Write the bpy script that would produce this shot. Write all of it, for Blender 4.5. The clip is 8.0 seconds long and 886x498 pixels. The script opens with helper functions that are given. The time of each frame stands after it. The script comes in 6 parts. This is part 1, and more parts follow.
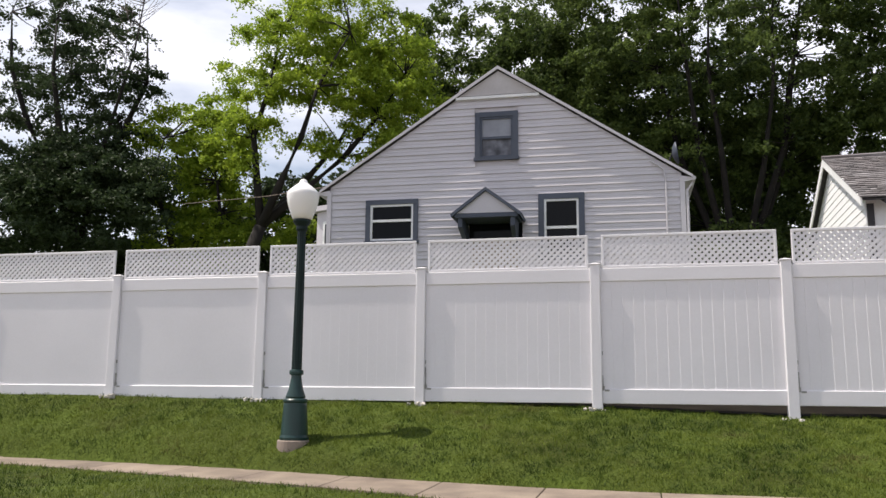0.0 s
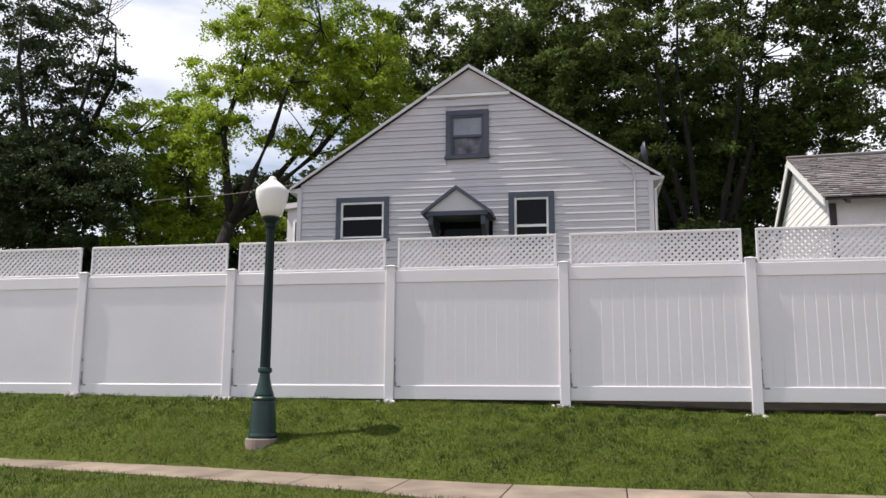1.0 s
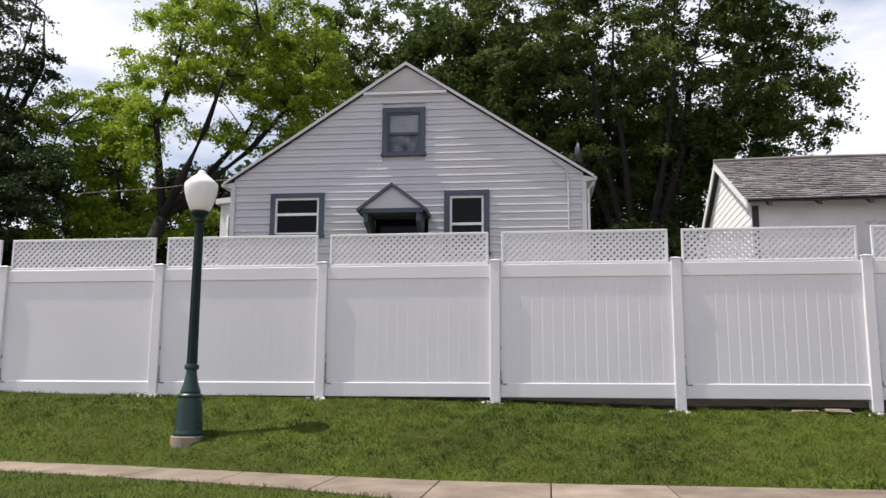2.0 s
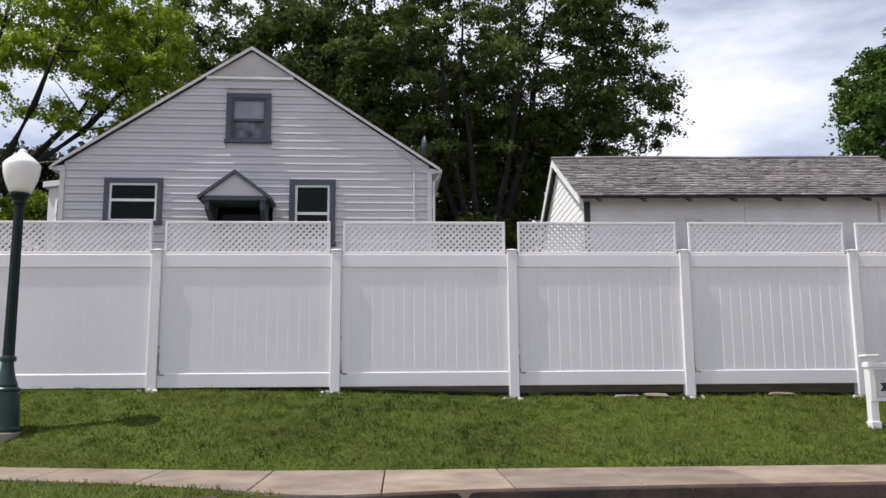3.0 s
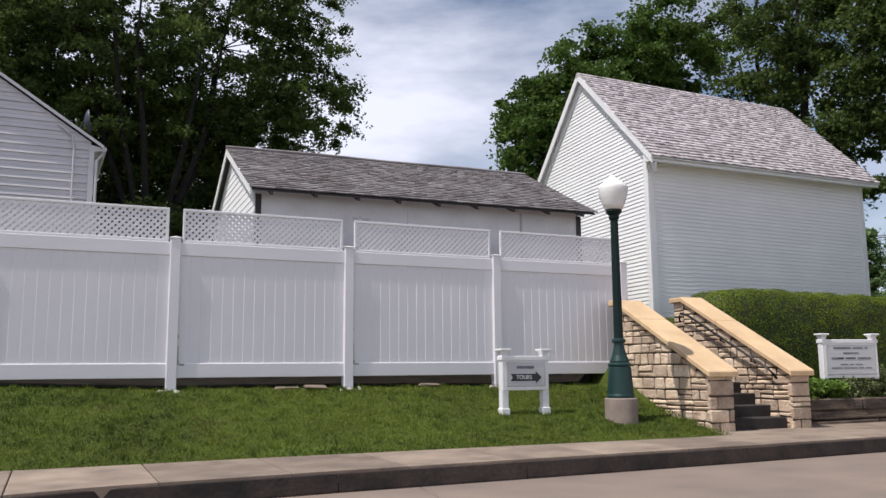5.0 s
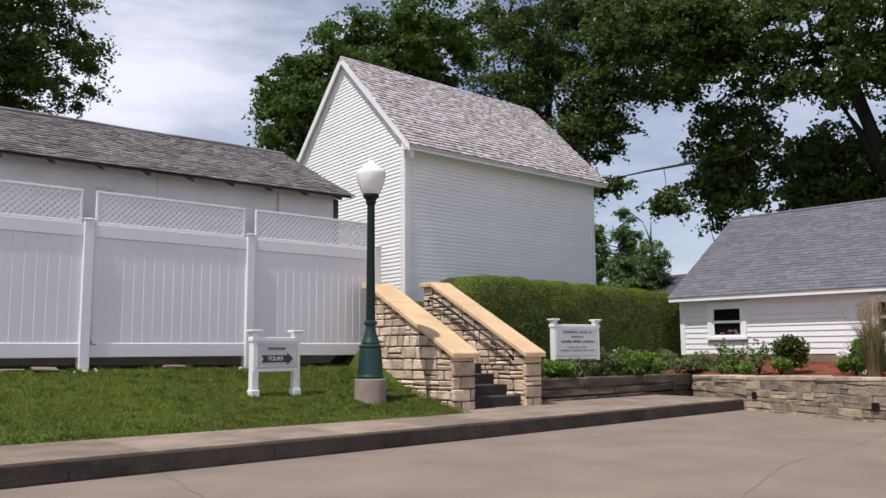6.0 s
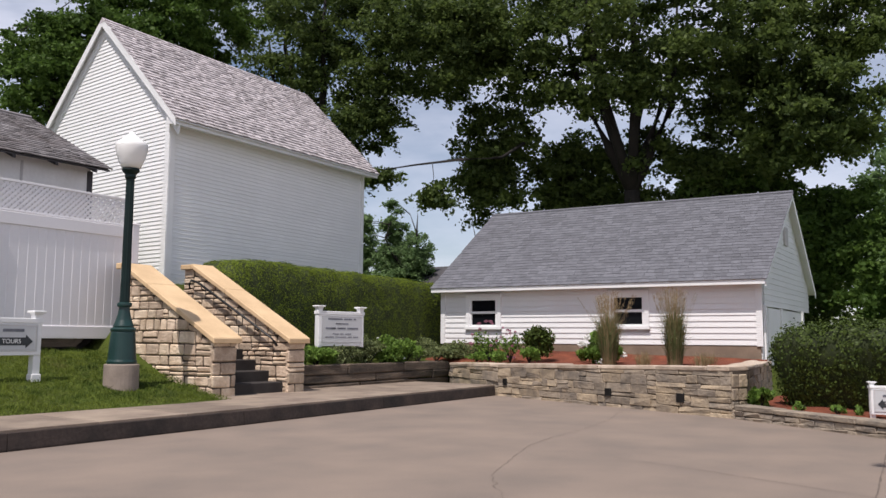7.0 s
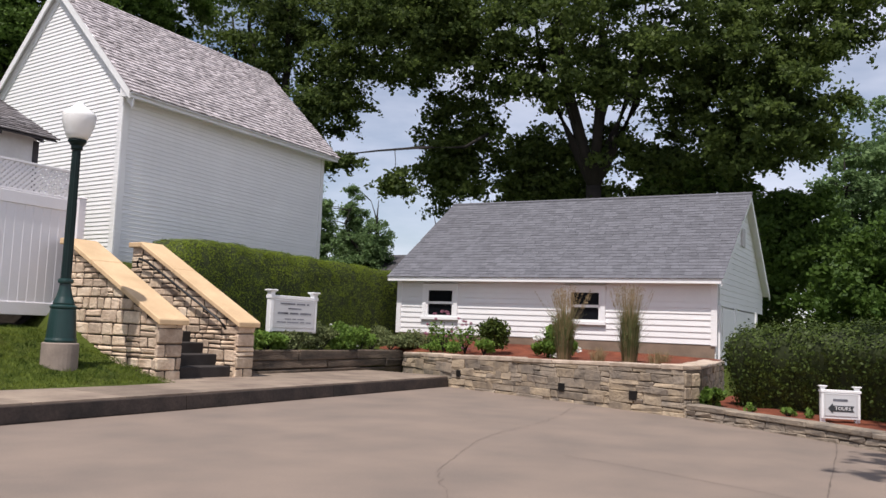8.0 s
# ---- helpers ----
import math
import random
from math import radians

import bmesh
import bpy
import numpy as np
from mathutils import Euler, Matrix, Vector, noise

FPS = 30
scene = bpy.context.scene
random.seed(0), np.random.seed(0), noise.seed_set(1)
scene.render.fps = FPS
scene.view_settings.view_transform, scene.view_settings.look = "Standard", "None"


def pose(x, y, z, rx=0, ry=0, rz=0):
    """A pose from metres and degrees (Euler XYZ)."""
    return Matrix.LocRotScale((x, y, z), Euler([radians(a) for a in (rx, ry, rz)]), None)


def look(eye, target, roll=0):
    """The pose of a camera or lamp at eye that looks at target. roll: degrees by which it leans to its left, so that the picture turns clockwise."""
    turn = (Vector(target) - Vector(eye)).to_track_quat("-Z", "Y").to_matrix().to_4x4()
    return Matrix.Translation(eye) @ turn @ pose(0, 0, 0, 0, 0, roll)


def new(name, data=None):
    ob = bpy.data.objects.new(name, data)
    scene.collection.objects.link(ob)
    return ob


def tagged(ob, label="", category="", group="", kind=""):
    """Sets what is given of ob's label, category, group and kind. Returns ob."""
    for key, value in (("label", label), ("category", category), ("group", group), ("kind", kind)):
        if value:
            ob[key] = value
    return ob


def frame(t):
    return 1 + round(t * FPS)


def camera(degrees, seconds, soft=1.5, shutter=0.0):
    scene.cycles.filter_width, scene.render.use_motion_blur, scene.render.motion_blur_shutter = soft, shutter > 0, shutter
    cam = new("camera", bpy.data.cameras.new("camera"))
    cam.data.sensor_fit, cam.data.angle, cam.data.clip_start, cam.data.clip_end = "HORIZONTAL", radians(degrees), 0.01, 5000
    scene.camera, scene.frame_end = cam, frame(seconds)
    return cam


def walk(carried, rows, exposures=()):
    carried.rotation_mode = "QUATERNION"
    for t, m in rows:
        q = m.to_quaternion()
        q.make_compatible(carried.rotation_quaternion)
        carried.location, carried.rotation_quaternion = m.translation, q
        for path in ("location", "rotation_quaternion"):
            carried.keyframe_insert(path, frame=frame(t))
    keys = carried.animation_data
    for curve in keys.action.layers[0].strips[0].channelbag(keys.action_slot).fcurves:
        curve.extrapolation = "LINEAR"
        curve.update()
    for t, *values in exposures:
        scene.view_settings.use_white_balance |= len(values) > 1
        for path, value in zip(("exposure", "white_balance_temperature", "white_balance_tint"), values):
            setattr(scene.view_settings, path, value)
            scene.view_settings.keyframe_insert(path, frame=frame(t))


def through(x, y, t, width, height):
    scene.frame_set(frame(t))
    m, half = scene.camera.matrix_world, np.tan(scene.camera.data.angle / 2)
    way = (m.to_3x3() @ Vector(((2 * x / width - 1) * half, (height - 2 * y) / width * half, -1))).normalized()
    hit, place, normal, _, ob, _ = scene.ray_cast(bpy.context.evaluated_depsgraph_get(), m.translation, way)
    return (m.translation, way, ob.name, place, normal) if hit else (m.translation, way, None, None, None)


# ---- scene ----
cam = camera(55.5, 8.0)
PATH = [
    (0, (-1.865, -11.561, 1.178), (-2.315, -9.641, 1.510), 0.52),
    (0.5, (-1.847, -11.574, 1.170), (-2.224, -9.639, 1.506), 0.53),
    (1, (-1.823, -11.579, 1.172), (-2.209, -9.644, 1.500), 0.35),
    (1.2, (-1.803, -11.577, 1.170), (-2.219, -9.648, 1.494), 0.25),
    (2.3, (-1.668, -11.573, 1.146), (-1.805, -9.604, 1.472), -0.14),
    (2.5, (-1.639, -11.581, 1.137), (-1.704, -9.609, 1.462), -0.62),
    (3, (-1.556, -11.615, 1.120), (-1.455, -9.641, 1.426), -0.40),
    (3.5, (-1.488, -11.670, 1.098), (-1.174, -9.720, 1.416), -0.48),
    (4, (-1.460, -11.693, 1.096), (-1.002, -9.773, 1.419), -0.64),
    (4.2, (-1.448, -11.695, 1.091), (-0.939, -9.790, 1.422), -0.46),
    (5.3, (-1.403, -11.707, 1.078), (-0.471, -9.956, 1.335), -0.63),
    (5.5, (-1.398, -11.708, 1.075), (-0.404, -9.987, 1.303), -0.57),
    (6, (-1.434, -11.721, 1.073), (-0.123, -10.231, 1.315), -0.41),
    (6.5, (-1.475, -11.724, 1.053), (0.050, -10.455, 1.307), -0.27),
    (7, (-1.447, -11.712, 1.051), (0.224, -10.633, 1.265), 0.38),
    (7.5, (-1.323, -11.670, 1.057), (0.394, -10.674, 1.299), 1.97),
    (8, (-1.214, -11.631, 1.060), (0.507, -10.631, 1.251), 2.33),
]
walk(cam, [(t, look(eye, target, roll)) for t, eye, target, roll in PATH], exposures=[(0, 0.13, 6850, 11), (2.5, 0.09, 6700, 11.5), (4, -0.06, 6450, 13), (5.5, -0.20, 6450, 13), (7, -0.19, 6550, 14.5), (8, -0.10, 6550, 14.5)])

# ---- light ----
SUN_WAY = Vector((0.50, 0.066, -1.0))
world = bpy.data.worlds.new("world")
scene.world = world
world.use_nodes = True
wn, wl = world.node_tree.nodes, world.node_tree.links
wn.clear()
w_out = wn.new("ShaderNodeOutputWorld")
w_bg = wn.new("ShaderNodeBackground")
w_sky = wn.new("ShaderNodeTexSky")
w_sky.sky_type, w_sky.sun_disc = "NISHITA", False
w_sky.sun_elevation = math.atan2(1.0, math.hypot(0.50, 0.066))
w_sky.sun_rotation = math.atan2(-0.50, -0.066)
w_sky.air_density, w_sky.dust_density = 1.0, 0.4
w_co = wn.new("ShaderNodeTexCoord")
w_map = wn.new("ShaderNodeMapping")
w_map.inputs["Scale"].default_value = (1.0, 1.0, 3.2)
w_noise = wn.new("ShaderNodeTexNoise")
w_noise.inputs["Scale"].default_value, w_noise.inputs["Detail"].default_value = 2.2, 7.0
w_noise.inputs["Roughness"].default_value = 0.55
w_ramp = wn.new("ShaderNodeValToRGB")
w_ramp.color_ramp.elements[0].position, w_ramp.color_ramp.elements[1].position = 0.30, 0.57
w_mix = wn.new("ShaderNodeMix")
w_mix.data_type = "RGBA"
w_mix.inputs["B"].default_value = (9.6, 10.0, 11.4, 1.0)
wl.new(w_co.outputs["Generated"], w_map.inputs["Vector"])
wl.new(w_map.outputs[0], w_noise.inputs["Vector"])
wl.new(w_noise.outputs["Fac"], w_ramp.inputs[0])
w_sep = wn.new("ShaderNodeSeparateXYZ")
wl.new(w_co.outputs["Generated"], w_sep.inputs[0])
w_thin = wn.new("ShaderNodeMapRange")
w_thin.inputs["From Min"].default_value, w_thin.inputs["From Max"].default_value = 0.45, 0.85
w_thin.inputs["To Min"].default_value, w_thin.inputs["To Max"].default_value = 1.0, 0.3
wl.new(w_sep.outputs["Z"], w_thin.inputs["Value"])
w_cover = wn.new("ShaderNodeMath")
w_cover.operation = "MULTIPLY"
wl.new(w_ramp.outputs[0], w_cover.inputs[0])
wl.new(w_thin.outputs[0], w_cover.inputs[1])
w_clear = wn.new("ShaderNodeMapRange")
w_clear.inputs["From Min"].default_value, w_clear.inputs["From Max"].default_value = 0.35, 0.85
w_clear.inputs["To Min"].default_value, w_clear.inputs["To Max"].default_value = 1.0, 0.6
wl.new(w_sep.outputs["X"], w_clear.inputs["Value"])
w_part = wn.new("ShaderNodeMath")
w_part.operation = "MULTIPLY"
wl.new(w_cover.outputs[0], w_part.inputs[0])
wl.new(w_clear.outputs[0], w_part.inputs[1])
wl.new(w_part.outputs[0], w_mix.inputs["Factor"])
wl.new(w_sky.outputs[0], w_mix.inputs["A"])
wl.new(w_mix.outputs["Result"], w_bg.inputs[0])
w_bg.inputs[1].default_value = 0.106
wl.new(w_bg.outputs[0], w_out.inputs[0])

sun = new("sun", bpy.data.lights.new("sun", "SUN"))
sun.data.energy, sun.data.angle, sun.data.color = 5.0, radians(0.6), (1.0, 0.955, 0.89)
sun.matrix_world = look((-20, -8, 45), Vector((-20, -8, 45)) + SUN_WAY)

# ---- materials ----
def material(name, colour, rough=0.7, vary=0.15, scale=3.0, fine=40.0, bump=0.15, metal=0.0, second=None, island=0.0, random_ob=0.0, stretch=(1, 1, 1), distance=0.01, spec=0.5):
    """Two scales of variation over a base colour; second: a colour of stains."""
    m = bpy.data.materials.new(name)
    m.use_nodes = True
    n, l = m.node_tree.nodes, m.node_tree.links
    b = n["Principled BSDF"]
    b.inputs["Roughness"].default_value, b.inputs["Metallic"].default_value = rough, metal
    b.inputs["Specular IOR Level"].default_value = spec
    co = n.new("ShaderNodeTexCoord")
    mp = n.new("ShaderNodeMapping")
    mp.inputs["Scale"].default_value = stretch
    geo = n.new("ShaderNodeNewGeometry")
    l.new(geo.outputs["Position"], mp.inputs["Vector"])
    big, small = n.new("ShaderNodeTexNoise"), n.new("ShaderNodeTexNoise")
    big.inputs["Scale"].default_value, big.inputs["Detail"].default_value = scale, 5.0
    small.inputs["Scale"].default_value, small.inputs["Detail"].default_value = fine, 4.0
    l.new(mp.outputs[0], big.inputs["Vector"])
    l.new(mp.outputs[0], small.inputs["Vector"])
    ramp = n.new("ShaderNodeValToRGB")
    ramp.color_ramp.elements[0].position, ramp.color_ramp.elements[1].position = 0.3, 0.72
    dark = second or tuple(c * (1 - 2 * vary) for c in colour)
    ramp.color_ramp.elements[0].color, ramp.color_ramp.elements[1].color = (*dark, 1), (*colour, 1)
    l.new(big.outputs["Fac"], ramp.inputs[0])
    hsv = n.new("ShaderNodeHueSaturation")
    l.new(ramp.outputs[0], hsv.inputs["Color"])
    add = n.new("ShaderNodeMath")
    add.operation = "MULTIPLY_ADD"
    l.new(small.outputs["Fac"], add.inputs[0])
    add.inputs[1].default_value, add.inputs[2].default_value = vary * 2, 1 - vary
    last = add.outputs[0]
    for amount, source in ((island, geo.outputs["Random Per Island"]), (random_ob, None)):
        if amount:
            if source is None:
                info = n.new("ShaderNodeObjectInfo")
                source = info.outputs["Random"]
            more = n.new("ShaderNodeMath")
            more.operation = "MULTIPLY_ADD"
            l.new(source, more.inputs[0])
            more.inputs[1].default_value = amount
            shift = n.new("ShaderNodeMath")
            shift.operation = "ADD"
            shift.inputs[1].default_value = -amount / 2
            l.new(last, more.inputs[2])
            l.new(more.outputs[0], shift.inputs[0])
            last = shift.outputs[0]
    l.new(last, hsv.inputs["Value"])
    l.new(hsv.outputs[0], b.inputs["Base Color"])
    if bump:
        bp = n.new("ShaderNodeBump")
        bp.inputs["Strength"].default_value, bp.inputs["Distance"].default_value = bump, distance
        l.new(small.outputs["Fac"], bp.inputs["Height"])
        l.new(bp.outputs[0], b.inputs["Normal"])
    return m


def leaf_material(name, colour, dark, through=0.35):
    m = bpy.data.materials.new(name)
    m.use_nodes = True
    n, l = m.node_tree.nodes, m.node_tree.links
    b = n["Principled BSDF"]
    b.inputs["Roughness"].default_value = 0.55
    b.inputs["Specular IOR Level"].default_value = 0.18
    geo = n.new("ShaderNodeNewGeometry")
    ramp = n.new("ShaderNodeValToRGB")
    ramp.color_ramp.elements[0].color, ramp.color_ramp.elements[1].color = (*dark, 1), (*colour, 1)
    noise_n = n.new("ShaderNodeTexNoise")
    noise_n.inputs["Scale"].default_value = 0.7
    l.new(geo.outputs["Position"], noise_n.inputs["Vector"])
    mixv = n.new("ShaderNodeMath")
    mixv.operation = "MULTIPLY_ADD"
    mixv.inputs[1].default_value = 0.6
    l.new(geo.outputs["Random Per Island"], mixv.inputs[0])
    half = n.new("ShaderNodeMath")
    half.operation = "MULTIPLY_ADD"
    half.inputs[1].default_value, half.inputs[2].default_value = 0.8, -0.2
    l.new(noise_n.outputs["Fac"], half.inputs[0])
    l.new(half.outputs[0], mixv.inputs[2])
    l.new(mixv.outputs[0], ramp.inputs[0])
    shade = ramp.outputs[0]
    l.new(shade, b.inputs["Base Color"])
    t = n.new("ShaderNodeBsdfTranslucent")
    l.new(shade, t.inputs["Color"])
    ms = n.new("ShaderNodeMixShader")
    ms.inputs[0].default_value = through
    l.new(b.outputs[0], ms.inputs[1])
    l.new(t.outputs[0], ms.inputs[2])
    l.new(ms.outputs[0], n["Material Output"].inputs[0])
    return m


def glass_material(name, tint, rough=0.05):
    m = bpy.data.materials.new(name)
    m.use_nodes = True
    b = m.node_tree.nodes["Principled BSDF"]
    b.inputs["Base Color"].default_value = (*tint, 1)
    b.inputs["Roughness"].default_value = rough
    b.inputs["Specular IOR Level"].default_value = 0.1
    return m


M_VINYL = material("white_vinyl", (0.80, 0.782, 0.81), 0.42, 0.035, 0.8, 40, 0.03)
M_LATTICE = material("white_lattice", (0.82, 0.805, 0.83), 0.5, 0.03, 2, 60, 0.03)
M_SIDING = material("lavender_grey_siding", (0.610, 0.582, 0.612), 0.55, 0.05, 1.2, 30, 0.05, random_ob=0.05)
M_SLATE = material("slate_blue_paint", (0.062, 0.076, 0.108), 0.55, 0.1, 3, 50, 0.05)
M_WHITE = material("white_paint", (0.84, 0.84, 0.84), 0.55, 0.04, 1.5, 40, 0.05)
M_BOARD = material("white_clapboard", (0.87, 0.87, 0.87), 0.6, 0.04, 1.0, 40, 0.06, random_ob=0.05)
M_GBOARD = material("white_garage_board", (0.80, 0.80, 0.80), 0.55, 0.04, 1.0, 40, 0.05, random_ob=0.04)
M_SHEDWALL = material("greying_shed_paint", (0.60, 0.575, 0.58), 0.75, 0.09, 1.2, 25, 0.12, second=(0.44, 0.41, 0.40))
M_SHEDPAINT = material("peeling_white_shed_paint", (0.87, 0.85, 0.84), 0.7, 0.07, 1.6, 22, 0.15, second=(0.70, 0.665, 0.64))
M_DARKWOOD = material("dark_wood_and_eave_shade", (0.075, 0.07, 0.075), 0.85, 0.2, 3, 30, 0.2)
M_SHAKE = material("weathered_wood_shingle", (0.44, 0.405, 0.415), 0.9, 0.14, 9.0, 40, 0.4, island=0.7, random_ob=0.7, second=(0.36, 0.325, 0.33))
M_SHEDROOF = material("old_grey_shingle", (0.20, 0.188, 0.19), 0.92, 0.2, 2.2, 40, 0.4, island=0.65, random_ob=0.65, second=(0.115, 0.10, 0.098))
M_ASPHALT_SHINGLE = material("grey_asphalt_shingle", (0.140, 0.142, 0.160), 0.92, 0.10, 14.0, 60, 0.4, island=0.34, random_ob=0.34)
M_HOUSEROOF = material("brown_house_roof", (0.16, 0.14, 0.135), 0.9, 0.15, 2, 40, 0.3)
M_CONCRETE = material("pavement_concrete", (0.30, 0.238, 0.18), 0.9, 0.2, 2.4, 40, 0.35, second=(0.165, 0.125, 0.098), random_ob=0.34)
M_ROAD = material("road_concrete", (0.250, 0.193, 0.154), 0.9, 0.14, 1.1, 60, 0.35, second=(0.182, 0.146, 0.121), distance=0.004)
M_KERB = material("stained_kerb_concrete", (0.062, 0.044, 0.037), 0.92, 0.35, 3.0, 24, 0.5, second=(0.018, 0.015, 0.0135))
M_STONE = material("buff_limestone", (0.75, 0.615, 0.47), 0.9, 0.2, 5, 24, 1.0, random_ob=0.5, second=(0.52, 0.385, 0.265), distance=0.02)
M_STONE_B = material("pinkish_limestone", (0.63, 0.495, 0.375), 0.9, 0.22, 5, 24, 1.0, random_ob=0.55, second=(0.40, 0.29, 0.205), distance=0.02)
M_WALLSTONE = material("weathered_wall_stone", (0.46, 0.362, 0.248), 0.92, 0.2, 4.0, 22, 0.9, random_ob=0.36, second=(0.22, 0.178, 0.135), distance=0.02)
M_WALLSTONE_B = material("grey_wall_stone", (0.34, 0.275, 0.205), 0.92, 0.25, 4.0, 22, 0.9, random_ob=0.36, second=(0.17, 0.145, 0.12), distance=0.02)
M_MORTAR = material("dark_mortar", (0.085, 0.064, 0.048), 0.95, 0.2, 6, 50, 0.3)
M_CAP = material("tan_cap_stone", (0.70, 0.50, 0.295), 0.85, 0.10, 2.5, 40, 0.25, second=(0.56, 0.39, 0.225))
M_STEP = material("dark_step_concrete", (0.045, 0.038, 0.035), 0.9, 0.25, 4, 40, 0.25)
M_TIMBER = material("weathered_timber", (0.165, 0.122, 0.088), 0.92, 0.3, 3.0, 22, 0.9, stretch=(0.8, 2, 2.5), second=(0.042, 0.034, 0.027), distance=0.03)
M_CAPWALL = material("pale_wall_coping", (0.56, 0.46, 0.37), 0.9, 0.14, 5.0, 26, 0.6, random_ob=0.3, second=(0.36, 0.28, 0.21), distance=0.015)
M_CHIP = material("pale_concrete_chips", (0.58, 0.54, 0.48), 0.92, 0.15, 6, 40, 0.3)
M_GREEN = material("dark_green_lamp_paint", (0.008, 0.040, 0.036), 0.38, 0.15, 5, 60, 0.04)
# darker copy of the lamp green: the backlit look is put into the colour
M_POLE = material("backlit_green_pole_paint", (0.006, 0.019, 0.018), 0.5, 0.15, 5, 60, 0.04, spec=0.25)
M_PLINTH = material("lamp_footing_concrete", (0.33, 0.265, 0.22), 0.92, 0.15, 4, 45, 0.3)
M_BLACK = material("black_iron", (0.012, 0.012, 0.013), 0.45, 0.1, 5, 60, 0.05, metal=0.3)
M_GRASS = material("lawn", (0.075, 0.105, 0.018), 0.95, 0.28, 1.0, 22, 0.8, second=(0.045, 0.055, 0.012), distance=0.04, spec=0.1)
M_MULCH = material("red_bark_mulch", (0.24, 0.078, 0.045), 0.95, 0.35, 3, 30, 1.0, second=(0.12, 0.042, 0.028), distance=0.03, spec=0.1)
M_DEADWOOD = material("bare_grey_branch", (0.17, 0.14, 0.12), 0.95, 0.2, 3, 25, 0.3)
M_BARK = material("dark_bark", (0.020, 0.016, 0.013), 0.95, 0.25, 3, 25, 0.6)
M_GLASS = glass_material("dark_window_glass", (0.007, 0.008, 0.010))
M_CURTAIN = material("grey_curtain", (0.23, 0.24, 0.28), 0.9, 0.35, 5, 12, 0.3)
# blue-grey of the sky's reflection, painted on the attic window's upper pane
M_SKYPANE = material("painted_sky_reflection", (0.30, 0.315, 0.36), 0.6, 0.12, 4, 12, 0.1)
M_SIGN = material("white_sign_paint", (0.82, 0.82, 0.82), 0.5, 0.03, 3, 40, 0.03)
M_SIGNFACE = material("pale_grey_sign_face", (0.56, 0.57, 0.58), 0.5, 0.03, 3, 40, 0.02)
M_SIGNINK = material("charcoal_sign_ink", (0.03, 0.035, 0.04), 0.6, 0.05, 3, 40, 0.0)
M_FOUND = material("brown_foundation", (0.25, 0.185, 0.135), 0.92, 0.15, 3, 30, 0.3)
M_TREE = leaf_material("tree_leaf", (0.115, 0.19, 0.035), (0.035, 0.075, 0.016), 0.4)
M_TREE_DARK = leaf_material("shade_tree_leaf", (0.15, 0.205, 0.05), (0.028, 0.052, 0.018), 0.5)
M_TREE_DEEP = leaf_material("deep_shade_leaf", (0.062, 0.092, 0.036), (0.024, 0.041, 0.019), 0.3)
M_TREE_LIME = leaf_material("lime_tree_leaf", (0.40, 0.50, 0.05), (0.145, 0.235, 0.032), 0.52)
M_TREE_FAR = leaf_material("far_tree_leaf", (0.21, 0.31, 0.12), (0.10, 0.17, 0.075), 0.42)
M_HEDGE = leaf_material("clipped_hedge_leaf", (0.165, 0.22, 0.017), (0.085, 0.12, 0.011), 0.05)
M_HEDGE_B = leaf_material("dark_hedge_leaf", (0.085, 0.122, 0.022), (0.022, 0.038, 0.009), 0.12)
# dark green that paints the shade inside the hedges on their solid core
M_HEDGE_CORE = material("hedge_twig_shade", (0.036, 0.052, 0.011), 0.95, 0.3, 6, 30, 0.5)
M_PLANT = leaf_material("garden_leaf", (0.19, 0.30, 0.055), (0.06, 0.12, 0.022), 0.35)
M_PLANT_GREY = leaf_material("sage_leaf", (0.23, 0.265, 0.115), (0.09, 0.118, 0.045), 0.32)
M_STRAW = leaf_material("straw_grass_blade", (0.46, 0.33, 0.20), (0.20, 0.175, 0.08), 0.35)
M_BLOOM = material("white_bloom", (0.80, 0.80, 0.76), 0.8, 0.06, 10, 60, 0.2)
M_PINK = material("pink_bloom", (0.36, 0.14, 0.20), 0.8, 0.1, 10, 60, 0.2)


